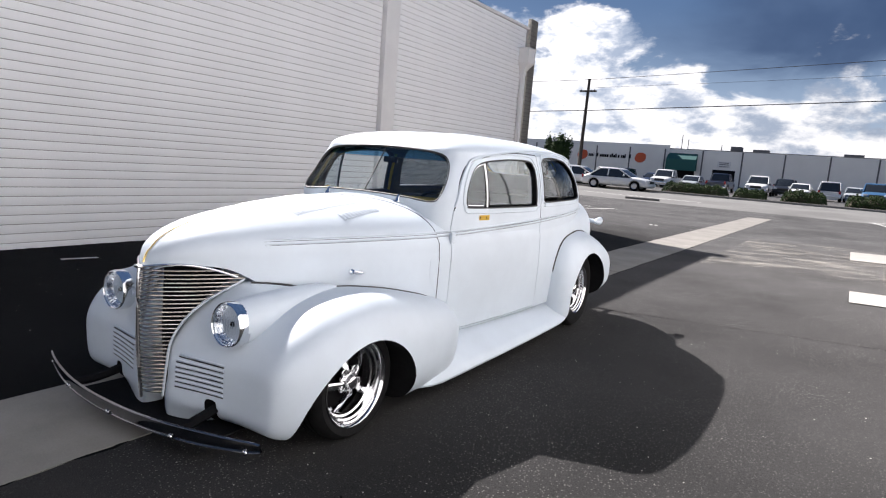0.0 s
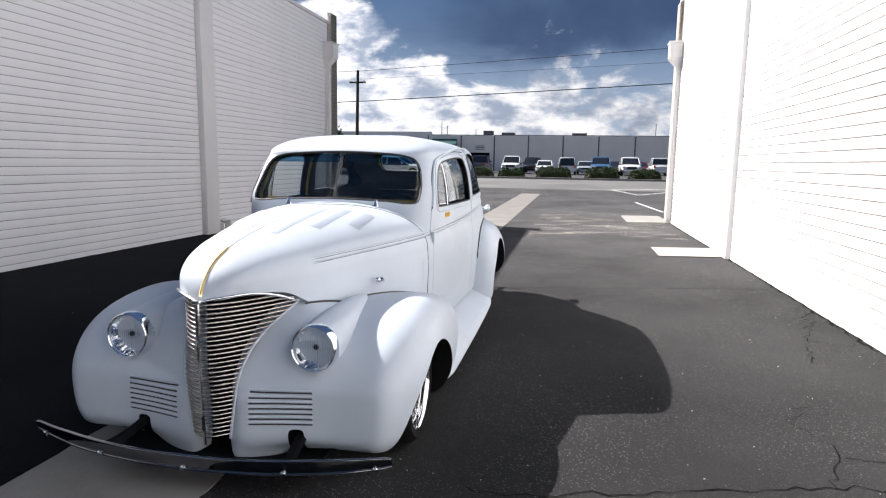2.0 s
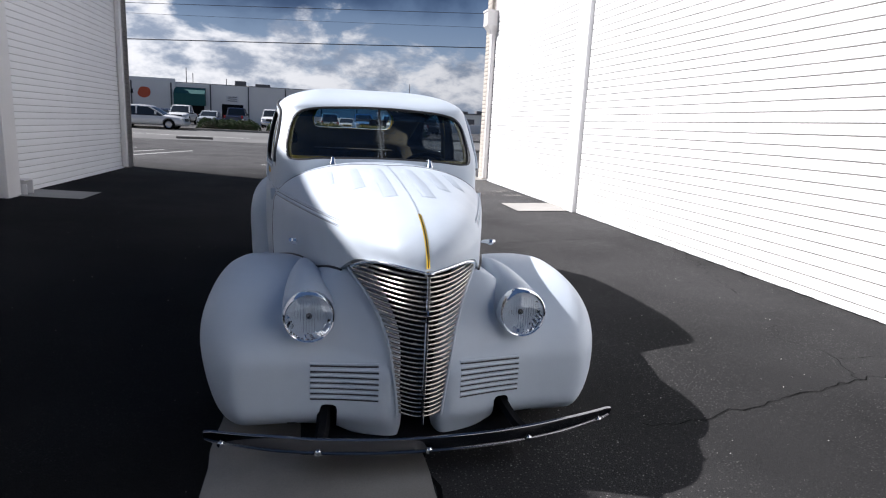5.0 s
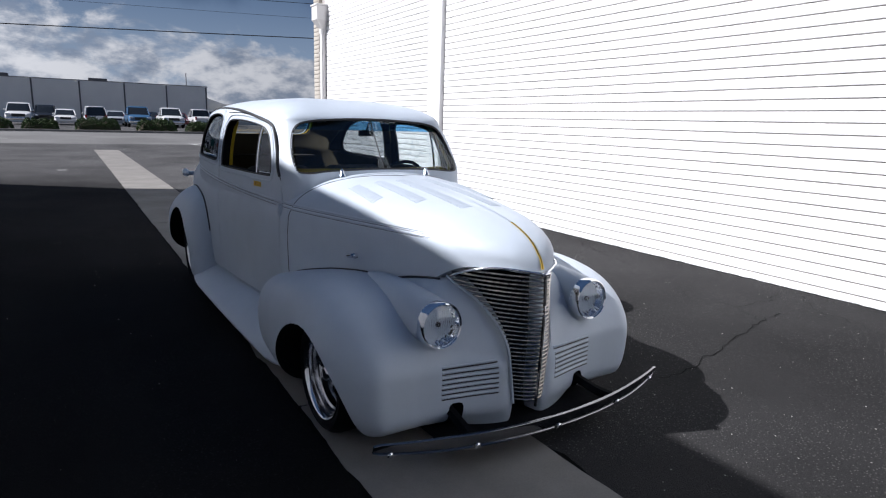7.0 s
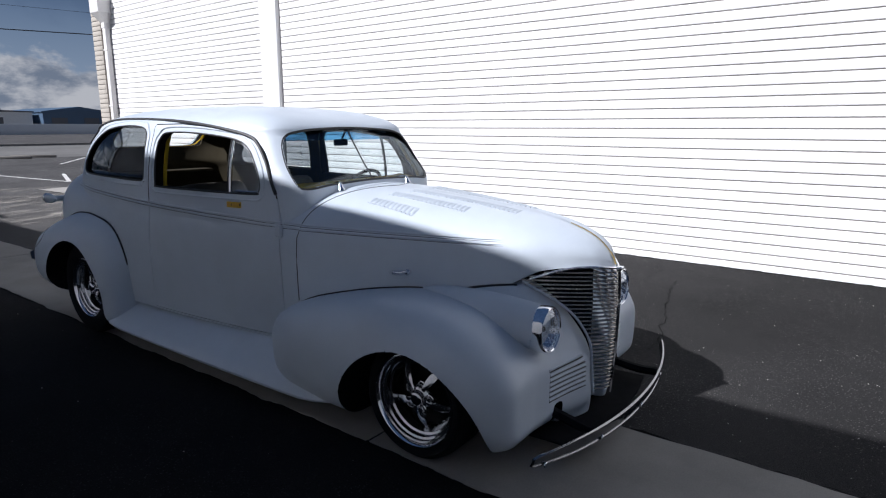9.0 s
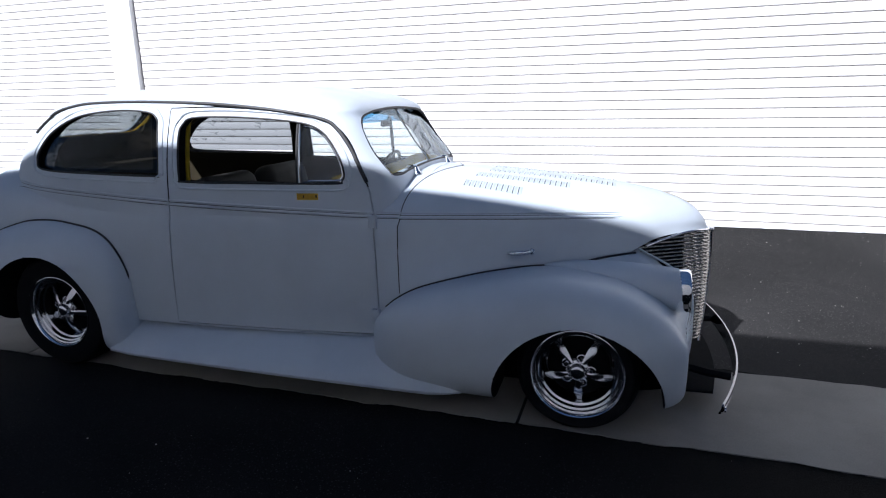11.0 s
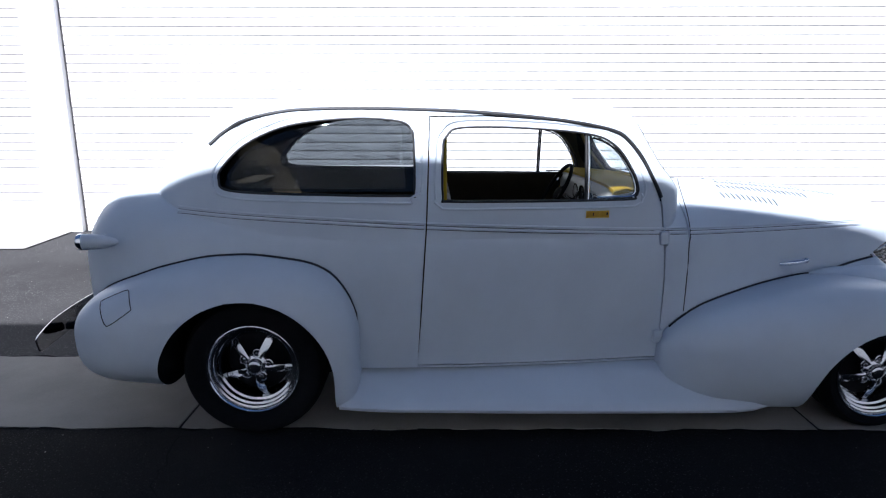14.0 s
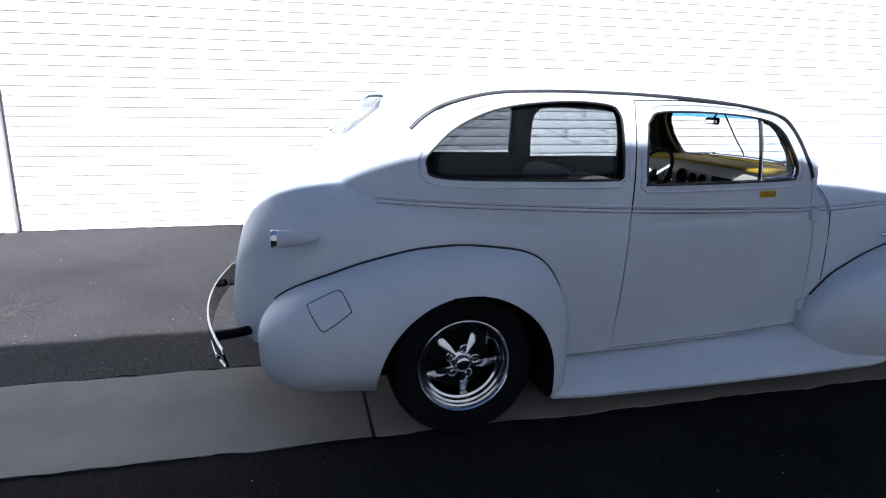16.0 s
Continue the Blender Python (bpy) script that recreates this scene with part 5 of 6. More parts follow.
# trunk handle and hinges on the deck
deck = cpart("trunk_handle", join(tube(line_through([(0, 3.36, 1.275), (0, 3.385, 1.262), (0.0, 3.43, 1.238)], 4), 0.011, 8), tube([(-0.05, 3.40, 1.245), (0.05, 3.40, 1.245)], 0.008, 8)), CHROME, body, "chrome trunk handle")

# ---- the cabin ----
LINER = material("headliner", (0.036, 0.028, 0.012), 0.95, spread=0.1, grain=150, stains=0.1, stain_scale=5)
TAN = material("tan_trim", (0.36, 0.24, 0.014), 0.7, spec=0.12, spread=0.05, grain=60, stains=0.1, stain_scale=8)
OLIVE = material("olive_trim", (0.15, 0.11, 0.018), 0.6, spread=0.05, grain=60, stains=0.1, stain_scale=8)
lining = carve(cabin_solid(0.046, 0.47), ("DIFFERENCE", cabin_solid(0.056, 0.48)), ("DIFFERENCE", prism(grown(DOOR_WINDOW, 0.004), "x", -1, 1)), ("DIFFERENCE", prism(grown(QUARTER_WINDOW, 0.004), "x", -1, 1)),
               ("DIFFERENCE", prism(grown(WINDSHIELD, 0.004), "y", 0.5, 1.7)), ("DIFFERENCE", prism(grown(REAR_WINDOW, 0.004), "y", 2.6, 3.8)))
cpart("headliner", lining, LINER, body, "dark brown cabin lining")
for side, bm in both(lambda: tube([(cabin_x(q[1], q[0], 0.05), q[0], q[1]) for q in grown(DOOR_WINDOW, 0.008)], 0.008, 6, True)):
    cpart("garnish_molding", bm, OLIVE, door_left if side > 0 else door_right, "dark olive inner window frame")
cpart("garnish_molding", tube([(q[0] * 0.95, cabin_front(q[0] * 0.93, q[1], 0.05), q[1]) for q in grown(WINDSHIELD, 0.012)], 0.010, 6, True), OLIVE, body, "dark olive inner windshield frame")
cpart("door_post_trim", tube([(-cabin_x(z, 1.99, 0.058), 1.992, z) for z in np.linspace(1.10, 1.44, 8)], 0.011, 8), TAN, body, "yellow painted inner door post")
cpart("garnish_molding", tube([(q[0], cabin_back(q[0], q[1], 0.05), q[1]) for q in grown(REAR_WINDOW, 0.010)], 0.014, 6, True), TAN, body, "tan inner rear window frame")


def cushion(x0, x1, y0, y1, z0, z1, r):
    return box(x0, x1, y0, y1, z0, z1, r, 5)


for side in (1, -1):
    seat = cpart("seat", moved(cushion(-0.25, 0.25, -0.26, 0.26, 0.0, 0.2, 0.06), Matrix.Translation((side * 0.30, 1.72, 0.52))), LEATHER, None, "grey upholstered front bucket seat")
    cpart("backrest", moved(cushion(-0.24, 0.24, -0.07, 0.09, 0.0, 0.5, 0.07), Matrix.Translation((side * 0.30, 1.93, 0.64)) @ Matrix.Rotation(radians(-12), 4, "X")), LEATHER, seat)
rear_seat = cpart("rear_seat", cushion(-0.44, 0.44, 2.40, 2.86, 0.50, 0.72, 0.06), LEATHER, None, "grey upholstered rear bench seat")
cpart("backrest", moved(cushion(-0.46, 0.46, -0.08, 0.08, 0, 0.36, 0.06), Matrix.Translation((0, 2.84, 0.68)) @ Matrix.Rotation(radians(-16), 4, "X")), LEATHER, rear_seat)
cpart("parcel_shelf", box(-0.36, 0.36, 3.0, 3.16, 1.13, 1.15, 0.005), LINER, body, "dark shelf below the rear window")

# dash, gauges, steering wheel, mirror
def dash_ring(x):
    f = abs(x) / 0.58
    return [(x, 1.0 + 0.10 * f**3, 0.93), (x, 1.0 + 0.10 * f**3, 1.13), (x, 1.05 + 0.08 * f**3, 1.16), (x, 1.14 + 0.06 * f**3, 1.145), (x, 1.175 + 0.05 * f**3, 1.10), (x, 1.17 + 0.05 * f**3, 0.98), (x, 1.13, 0.92)]


dash = cpart("dashboard", soften(loft([dash_ring(x) for x in np.linspace(-0.585, 0.585, 25)]), 40), DASH, None, "pale dashboard panel with round gauges and a yellow top")


def dash_top():
    rings = []
    for x in np.linspace(-0.57, 0.57, 25):
        f = abs(x) / 0.58
        y0 = cabin_front(x, 1.17, 0.06)
        rings.append([(x, y0, 1.150), (x, y0, 1.166), (x, 1.08 + 0.08 * f**3, 1.176), (x, 1.155 + 0.06 * f**3, 1.158), (x, 1.16 + 0.06 * f**3, 1.146), (x, 1.08, 1.150)])
    return soften(loft(rings), 40)


cpart("dash_top", dash_top(), TAN, dash, "yellow painted dash top")
for x, r in ((0.42, 0.045), (0.31, 0.045), (0.17, 0.05), (0.07, 0.035), (-0.02, 0.035)):
    g = cpart("gauge", moved(lathe([(r, -0.012), (r + 0.004, 0.002), (r, 0.006), (r - 0.006, 0.003), (0.002, 0.002)], 28, "y"), Matrix.Translation((x, 1.178, 1.05))), BLACK, dash, "round black gauge with a chrome ring")
    cpart("gauge_ring", moved(lathe([(r - 0.003, 0.0), (r + 0.006, 0.002), (r + 0.005, 0.009), (r - 0.002, 0.008)], 28, "y"), Matrix.Translation((x, 1.178, 1.05))), CHROME, g)
cpart("radio", box(-0.26, -0.09, 1.165, 1.182, 1.0, 1.09, 0.004), BLACK, dash, "black radio panel")
cpart("glove_box", box(-0.5, -0.3, 1.175, 1.19, 1.0, 1.10, 0.004), DASH, dash)


def steering_wheel():
    m = Matrix.Translation((0.33, 1.305, 1.052)) @ Matrix.Rotation(radians(-60), 4, "X")
    wheel = cpart("steering_wheel", moved(tube([(0.178 * math.cos(a), 0.178 * math.sin(a), 0) for a in np.linspace(0, 2 * math.pi, 41)[:-1]], 0.0115, 10, True), m), RUBBER, None, "black steering wheel with three bright spokes")
    for k in range(3):
        a = radians(90 + 120 * k)
        c, s = math.cos(a), math.sin(a)
        b = loft([[(c * r - s * w, s * r + c * w, -0.02 + 0.02 * r / 0.17), (c * r + s * w, s * r - c * w, -0.02 + 0.02 * r / 0.17), (c * r + s * w, s * r - c * w, -0.024 + 0.02 * r / 0.17), (c * r - s * w, s * r + c * w, -0.024 + 0.02 * r / 0.17)] for r, w in ((0.02, 0.016), (0.09, 0.010), (0.168, 0.012))])
        cpart("spoke", moved(b, m), CHROME, wheel, "bright metal spoke")
    cpart("hub", moved(lathe([(0.045, -0.03), (0.045, -0.016), (0.03, -0.008), (0.003, -0.005)], 24, "z"), m), BLACK, wheel)
    cpart("column", moved(tube([(0, 0, -0.02), (0, 0, -0.40)], 0.024, 12), m), DULL_CHROME, wheel)


steering_wheel()
mirror = cpart("rear_view_mirror", box(-0.055, 0.055, 1.135, 1.155, 1.375, 1.415, 0.01, 3), BLACK, None, "small black interior mirror on a stem")
cpart("mirror_glass", box(-0.049, 0.049, 1.1555, 1.158, 1.380, 1.410, 0.001), CHROME, mirror)
cpart("stem", tube([(0, 1.145, 1.40), (0, 1.10, 1.47)], 0.006, 8), BLACK, mirror)

# ---- the far side of the street ----
FAR_Z, KERB_Y, HEDGE_Y, FAR_Y = 0.34, 43.0, 44.1, 82.0
tagged(part("kerb", box(-120, 90, KERB_Y, KERB_Y + 0.18, 0.2, FAR_Z + 0.14, 0.02), CONCRETE), "low concrete kerb along the far parking lot", "kerb", kind="structure")


tagged(part("road", sheet([-120, -60, -20, 0, 20, 60, 120], [30.9, 34, 38, 41, 42.99], 0.004), ROAD), "pale worn cross street before the far lot", "road", kind="structure")


def far_building():
    root = tagged(empty("warehouse", pose(0, FAR_Y, FAR_Z)), "long low grey concrete panel warehouse with a flat roof", "warehouse")
    x_end = 11.2
    part("wall", box(-90, x_end, 0, 30, -0.2, 4.75), GREY_WALL, root)
    part("parapet", box(-90, -20.3, -0.25, 0.05, -0.1, 5.2, 0.02), GREY_WALL, root, "taller front parapet over the offices")
    part("roof", box(-90, x_end + 0.1, 0.1, 30.1, 4.75, 4.85), GREY_TRIM, root)
    for k in range(13):
        x = x_end - 0.05 - 4.55 * k
        y = -0.30 if x < -20.3 else -0.05
        part("panel_joint", box(x - 0.16, x, y, 0.02, -0.1, 4.7), GREY_TRIM, root, "dark joint between wall panels")
        part("panel_rib", box(x - 0.42, x - 0.17, y - 0.03, 0.02, -0.1, 4.72), GREY_WALL, root)
    part("doorway", box(-20.2, -17.0, -0.1, 0.1, 0, 2.3), BLACK, root, "dark entrance opening")
    awning = [[(x, 0, 4.25), (x, -0.9, 3.5), (x, -0.9, 2.1), (x, 0, 2.1)] for x in (-20.4, -16.8)]
    part("awning", loft(awning), GREEN, root, "dark green fabric awning over the entrance")
    part("window", box(-14.9, -12.3, -0.06, 0.1, 0.6, 2.45, 0.01), BLACK, root, "dark office window")
    part("sign_panel", box(-14.4, -12.9, -0.05, 0.02, 2.75, 3.5), material("sign_white", (0.75, 0.75, 0.74), 0.6, spread=0.02), root, "small white sign with unreadable lines")
    for z in (2.85, 3.1, 3.3):
        part("text_bar", box(-14.2, -13.1, -0.07, -0.04, z, z + 0.08), GREY_TRIM, root)
    for x in (-31.9, -23.9):
        out = loop_through([(x - 0.7, 3.35), (x - 0.3, 4.0), (x + 0.6, 3.9), (x + 0.7, 3.15), (x + 0.1, 2.75), (x - 0.5, 2.9)], 4)
        part("emblem", prism(out, "y", -0.33, -0.24), RED_SIGN, root, "orange painted emblem")
    rng = random.Random(4)
    x = -31.0
    for word in (6, 5, 4, 1, 3, 2):
        for k in range(word):
            w = rng.uniform(0.16, 0.24)
            part("text_bar", box(x, x + w, -0.31, -0.24, 3.2, 3.2 + rng.choice((0.36, 0.36, 0.52)), 0.02), BLACK, root)
            x += w + 0.045
        x += 0.16
    for x0, w, h in ((-27, 2.2, 0.3), (-24.4, 1.8, 0.25), (-13.8, 1.3, 0.5), (-11.2, 1.8, 0.25), (-1.5, 2.0, 0.2)):
        part("roof_unit", box(x0, x0 + w, 4, 5.5, 4.8, 5.1 + h, 0.03), GREY_TRIM, root, "boxy air conditioner on the roof")
    for x0, h in ((-19.6, 2.0), (-18.8, 1.4), (-14.7, 0.9), (9.3, 1.7)):
        part("vent_pipe", tube([(x0, 3, 4.7), (x0, 3, 4.8 + h)], 0.05), GREY_TRIM, root)


far_building()


def plain_building(name, label, x0, x1, y0, y1, z1, wall_mat, roof_mat, ridge=0.0):
    root = tagged(empty(name, pose((x0 + x1) / 2, y0, FAR_Z)), label, "building")
    w = (x1 - x0) / 2
    part("wall", box(-w, w, 0, y1 - y0, -0.2, z1), wall_mat, root)
    rings = [[(-w - 0.2, y, z1), (0, y, z1 + ridge + 0.05), (w + 0.2, y, z1), (w + 0.2, y, z1 - 0.15), (-w - 0.2, y, z1 - 0.15)] for y in (-0.2, y1 - y0 + 0.2)]
    part("roof", loft(rings), roof_mat, root)
    for k in range(3 if ridge < 0.5 else 0):
        part("roof_unit", box(-w + 1.5 + 3.2 * k, -w + 3.0 + 3.2 * k, 3, 4.5, z1, z1 + 0.5 + 0.2 * (k % 2), 0.03), GREY_TRIM, root, "boxy air conditioner on the roof")
    for k in range(int(2 * w / 5)):
        part("door", box(-w + 1.2 + 5 * k, -w + 3.6 + 5 * k, -0.06, 0.05, 0, min(z1 - 0.7, 2.6)), GREY_TRIM, root, "dark roller door")


BLUE_METAL = material("blue_sheet_metal", (0.07, 0.12, 0.19), 0.6, spread=0.05, grain=4)
PALE_METAL = material("pale_sheet_metal", (0.78, 0.77, 0.74), 0.6, spread=0.04, grain=3)
plain_building("blue_shed", "low dark blue sheet metal shed with a shallow roof", 36, 47, 112, 135, 3.6, BLUE_METAL, BLUE_METAL, 0.8)
plain_building("grey_shed", "low pale grey industrial shed in the distance", 22.5, 35.2, 114, 140, 3.6, PALE_METAL, GREY_TRIM, 0.1)
plain_building("white_shed", "white shed with a shallow gable roof in the distance", 14.2, 21.5, 118, 140, 3.2, PALE_METAL, PALE_METAL, 1.2)
tagged(part("yard_wall", box(13, 60, 104, 104.3, 0.1, 1.9, 0.02), GREY_WALL), "low grey yard wall before the sheds", "wall", kind="structure")


# ---- parked vehicles ----
CAR_GLASS = material("car_glass_dark", (0.02, 0.024, 0.028), 0.08, spread=0.05, spec=0.8)
LAMP_GLASS = material("lamp_glass", (0.7, 0.72, 0.74), 0.12, spread=0.03)
TRIM_BLACK = material("trim_black", (0.02, 0.02, 0.02), 0.5, spread=0.1)
ALLOY = material("alloy_rim", (0.5, 0.5, 0.52), 0.3, 0.9, spread=0.05)


def car_paint(name, colour):
    return material(name, colour, 0.3, spread=0.02, grain=8, coat=0.6)


PAINTS = {"white": car_paint("white_paint", (0.74, 0.74, 0.73)), "silver": car_paint("silver_paint", (0.42, 0.44, 0.46)), "black": car_paint("black_car_paint", (0.012, 0.013, 0.016)),
          "blue": car_paint("blue_paint", (0.05, 0.13, 0.25)), "navy": car_paint("navy_paint", (0.013, 0.022, 0.055)), "maroon": car_paint("maroon_paint", (0.10, 0.015, 0.02))}
# length, width, height, belt height, hood height, cabin start, cabin end, windshield run, rear run, wheel radius
KINDS = {"sedan": (4.7, 1.8, 1.46, 0.95, 0.92, 1.25, 4.15, 0.85, 0.75, 0.33), "suv": (4.8, 1.9, 1.80, 1.10, 1.08, 1.25, 4.72, 0.7, 0.25, 0.38), "pickup": (5.6, 2.0, 1.88, 1.18, 1.16, 1.45, 3.55, 0.7, 0.2, 0.40), "van": (4.9, 1.9, 1.78, 1.05, 1.02, 0.95, 4.8, 0.95, 0.3, 0.36)}


def vehicle(kind, colour, m, label):
    L, W, H, belt_h, hood_h, c0, c1, ws, rs, r = KINDS[kind]
    paint = PAINTS[colour]
    root = tagged(empty("parked_" + kind, m), label, "car" if kind != "pickup" else "pickup truck", group="vehicles in the far parking lot")
    rings = []
    low = r * 0.75
    for t in np.linspace(0, 1, 22):
        y = L * t
        end = min(t, 1 - t) * L
        f = min(1.0, (0.02 + end / 0.45)) ** 0.35 if end < 0.45 else 1.0
        w = W / 2 * (0.80 + 0.20 * f)
        top = hood_h * (0.86 + 0.14 * min(y / 0.9, 1)) if y < c0 + 0.2 else belt_h
        if kind == "sedan" and y > c1:
            top = belt_h * 1.02
        top = low + (top - low) * (0.72 + 0.28 * f)
        ring = []
        for k in range(20):
            a = 2 * math.pi * k / 20
            ring.append((w * spow(math.cos(a), 4.5), y, (top + low) / 2 + (top - low) / 2 * spow(math.sin(a), 4.5)))
        rings.append(ring)
    solid = loft(rings)
    cuts = []
    for y in (0.19 * L, 0.80 * L):
        arc = [(y + (r + 0.06) * math.cos(a), r + (r + 0.06) * math.sin(a)) for a in np.linspace(0, math.pi, 14)]
        for x0, x1 in ((W / 2 - 0.3, W), (-W, -W / 2 + 0.3)):
            cuts.append(("DIFFERENCE", prism(arc + [(y - r - 0.06, 0), (y + r + 0.06, 0)], "x", x0, x1)))
    if kind == "pickup":
        cuts.append(("DIFFERENCE", box(-W / 2 + 0.14, W / 2 - 0.14, c1 + 0.15, L - 0.14, 0.75, 1.5)))
    body_ = part("body", carve(solid, *cuts, sharp=40), paint, root)

    def cab_ring(z, grow=0.0):
        t = (z - belt_h) / (H - belt_h)
        hw = W / 2 * (0.93 - 0.16 * t) + grow
        y0, y1 = c0 + ws * t - grow, c1 - rs * t + grow
        return [((hw) * spow(math.cos(a), 7), (y0 + y1) / 2 + (y1 - y0) / 2 * spow(math.sin(a), 9), z) for a in np.linspace(0, 2 * math.pi, 33)[:-1]]

    part("glasshouse", soften(loft([cab_ring(z) for z in np.linspace(belt_h - 0.12, H - 0.05, 5)]), 50), CAR_GLASS, root, "dark tinted windows")
    roof_rings = [cab_ring(H - 0.09, 0.008), cab_ring(H - 0.03, 0.004)] + [[(x * s, (y - (c0 + c1 + ws - rs) / 2) * s + (c0 + c1 + ws - rs) / 2, H - 0.03 + d) for x, y, z in cab_ring(H - 0.03)] for s, d in ((0.93, 0.024), (0.7, 0.04), (0.3, 0.05))]
    part("roof", soften(loft(roof_rings), 40), paint, root)
    top_w, low_w = W / 2 * 0.78, W / 2 * 0.93
    posts = [(c0, c0 + ws), (c1, c1 - rs), ((c0 + c1) / 2 + 0.1, (c0 + c1 + ws - rs) / 2 + 0.05)]
    for s in (1, -1):
        for yb, yt in posts:
            pull = 0.02 if yb in (c0, c1) else 0.0
            part("pillar", tube([(s * (low_w - pull), yb, belt_h - 0.03), (s * (top_w - pull + 0.02), yt, H - 0.06)], 0.045, 6), paint, root)
        part("mirror", box(s * (W / 2 + 0.02) - 0.09, s * (W / 2 + 0.02) + 0.09, c0 + 0.35, c0 + 0.45, belt_h - 0.02, belt_h + 0.14, 0.03), TRIM_BLACK if colour == "black" else paint, root)
        part("headlight", box(s * W * 0.37 - 0.17, s * W * 0.37 + 0.17, 0.0, 0.14, hood_h * 0.68, hood_h * 0.82, 0.03), LAMP_GLASS, root, "clear headlight")
        part("tail_light", box(s * W * 0.42 - 0.09, s * W * 0.42 + 0.09, L - 0.1, L + 0.005, belt_h * 0.68, belt_h * 0.93, 0.03), RED_LENS, root, "red tail light")
    part("grille", box(-W * 0.24, W * 0.24, -0.02, 0.1, hood_h * 0.58, hood_h * 0.80, 0.03), TRIM_BLACK, root, "dark radiator grille")
    part("bumper", box(-W * 0.46, W * 0.46, -0.07, 0.1, hood_h * 0.36, hood_h * 0.54, 0.04), CHROME if kind == "pickup" else paint, root)
    part("bumper", box(-W * 0.46, W * 0.46, L - 0.1, L + 0.07, hood_h * 0.38, hood_h * 0.55, 0.04), CHROME if kind == "pickup" else paint, root)
    meshes = None
    for s in (1, -1):
        for y in (0.19 * L, 0.80 * L):
            w = tagged(empty("wheel"), "dark tyre on a bright rim")
            w.parent = root
            w.matrix_basis = pose(s * (W / 2 - 0.11), y, r, 0, 0, 0 if s > 0 else 180)
            if meshes is None:
                a = part("tyre", lathe([(r * 0.62, -0.1), (r - 0.04, -0.11), (r, -0.08), (r, 0.08), (r - 0.04, 0.11), (r * 0.62, 0.1)], 24), RUBBER, w)
                b = part("rim", lathe([(r * 0.64, 0.02), (r * 0.62, 0.09), (r * 0.5, 0.06), (r * 0.2, 0.07), (0.004, 0.08)], 20), ALLOY, w)
                meshes = a.data, b.data
            else:
                same_mesh("tyre", meshes[0], w, (0, 0, 0)), same_mesh("rim", meshes[1], w, (0, 0, 0))
    return root


def parked(kind, colour, x, label, y=49.0, turn=0.0, dy=0.0):
    far = 1.3 if y > 45 else 1.0
    vehicle(kind, colour, pose((x + 1) * far - 1, (y + dy) * far, FAR_Z, 0, 0, turn), label)


parked("suv", "black", -17.6, "black suv parked nose out behind the hedge", 53)
parked("suv", "white", -20.0, "white suv parked beyond a black one", 55)
parked("sedan", "navy", -14.6, "dark sedan parked nose out in the lot", 52)
parked("pickup", "white", -12.9, "white pickup truck parked nose out behind the hedge")
parked("sedan", "silver", -10.8, "silver sedan parked nose out behind the hedge")
parked("pickup", "navy", -9.0, "dark blue pickup parked tail out behind the hedge", 54.5, 180)
parked("pickup", "white", -6.1, "white pickup truck between a silver car and a black suv")
parked("suv", "black", -4.7, "black boxy suv parked beside a white truck", 53)
parked("sedan", "white", -3.45, "white sedan parked nose out behind a shrub", 50)
parked("van", "white", -1.6, "white minivan parked tail out behind a shrub", 53.5, 180)
parked("sedan", "silver", -0.1, "silver sedan parked deep in the row", 53)
parked("pickup", "blue", 1.0, "blue pickup truck parked nose out behind a shrub", 47.5)
parked("sedan", "black", 2.35, "black sedan parked between two pickups", 53)
parked("pickup", "white", 3.3, "white pickup truck parked nose out beside a blue one", 48.5)
parked("sedan", "maroon", 4.6, "dark red sedan parked deep in the row", 54)
parked("pickup", "white", 6.0, "white pickup parked tail out at the row end", 56, 180)
parked("suv", "black", 8.2, "black suv parked near the warehouse corner", 58)
parked("sedan", "white", -11.3, "white sedan parked broadside before the hedge", 42.0, 88)
parked("sedan", "white", -14.9, "white sedan parked broadside behind another one", 44.2, 92)


# ---- planting ----
def leaf_cloud(count, place, size, seed):
    """Many small crossed leaf blades scattered by place(rng), in one mesh."""
    rng = np.random.RandomState(seed)
    c = place(rng, count)
    n = rng.normal(size=(count, 3))
    n /= np.linalg.norm(n, axis=1)[:, None]
    u = np.cross(n, rng.normal(size=(count, 3)))
    u /= np.linalg.norm(u, axis=1)[:, None]
    v = np.cross(n, u)
    s = size * rng.uniform(0.6, 1.4, (count, 1))
    pts = np.stack([c - u * s, c + v * s * 0.45 + n * s * 0.1, c + u * s, c - v * s * 0.45 + n * s * 0.1], 1).reshape(-1, 3)
    bm = bmesh.new()
    me = bpy.data.meshes.new("leaves")
    me.from_pydata(pts.tolist(), [], [(4 * i, 4 * i + 1, 4 * i + 2, 4 * i + 3) for i in range(count)])
    bm.from_mesh(me)
    bpy.data.meshes.remove(me)
    return bm


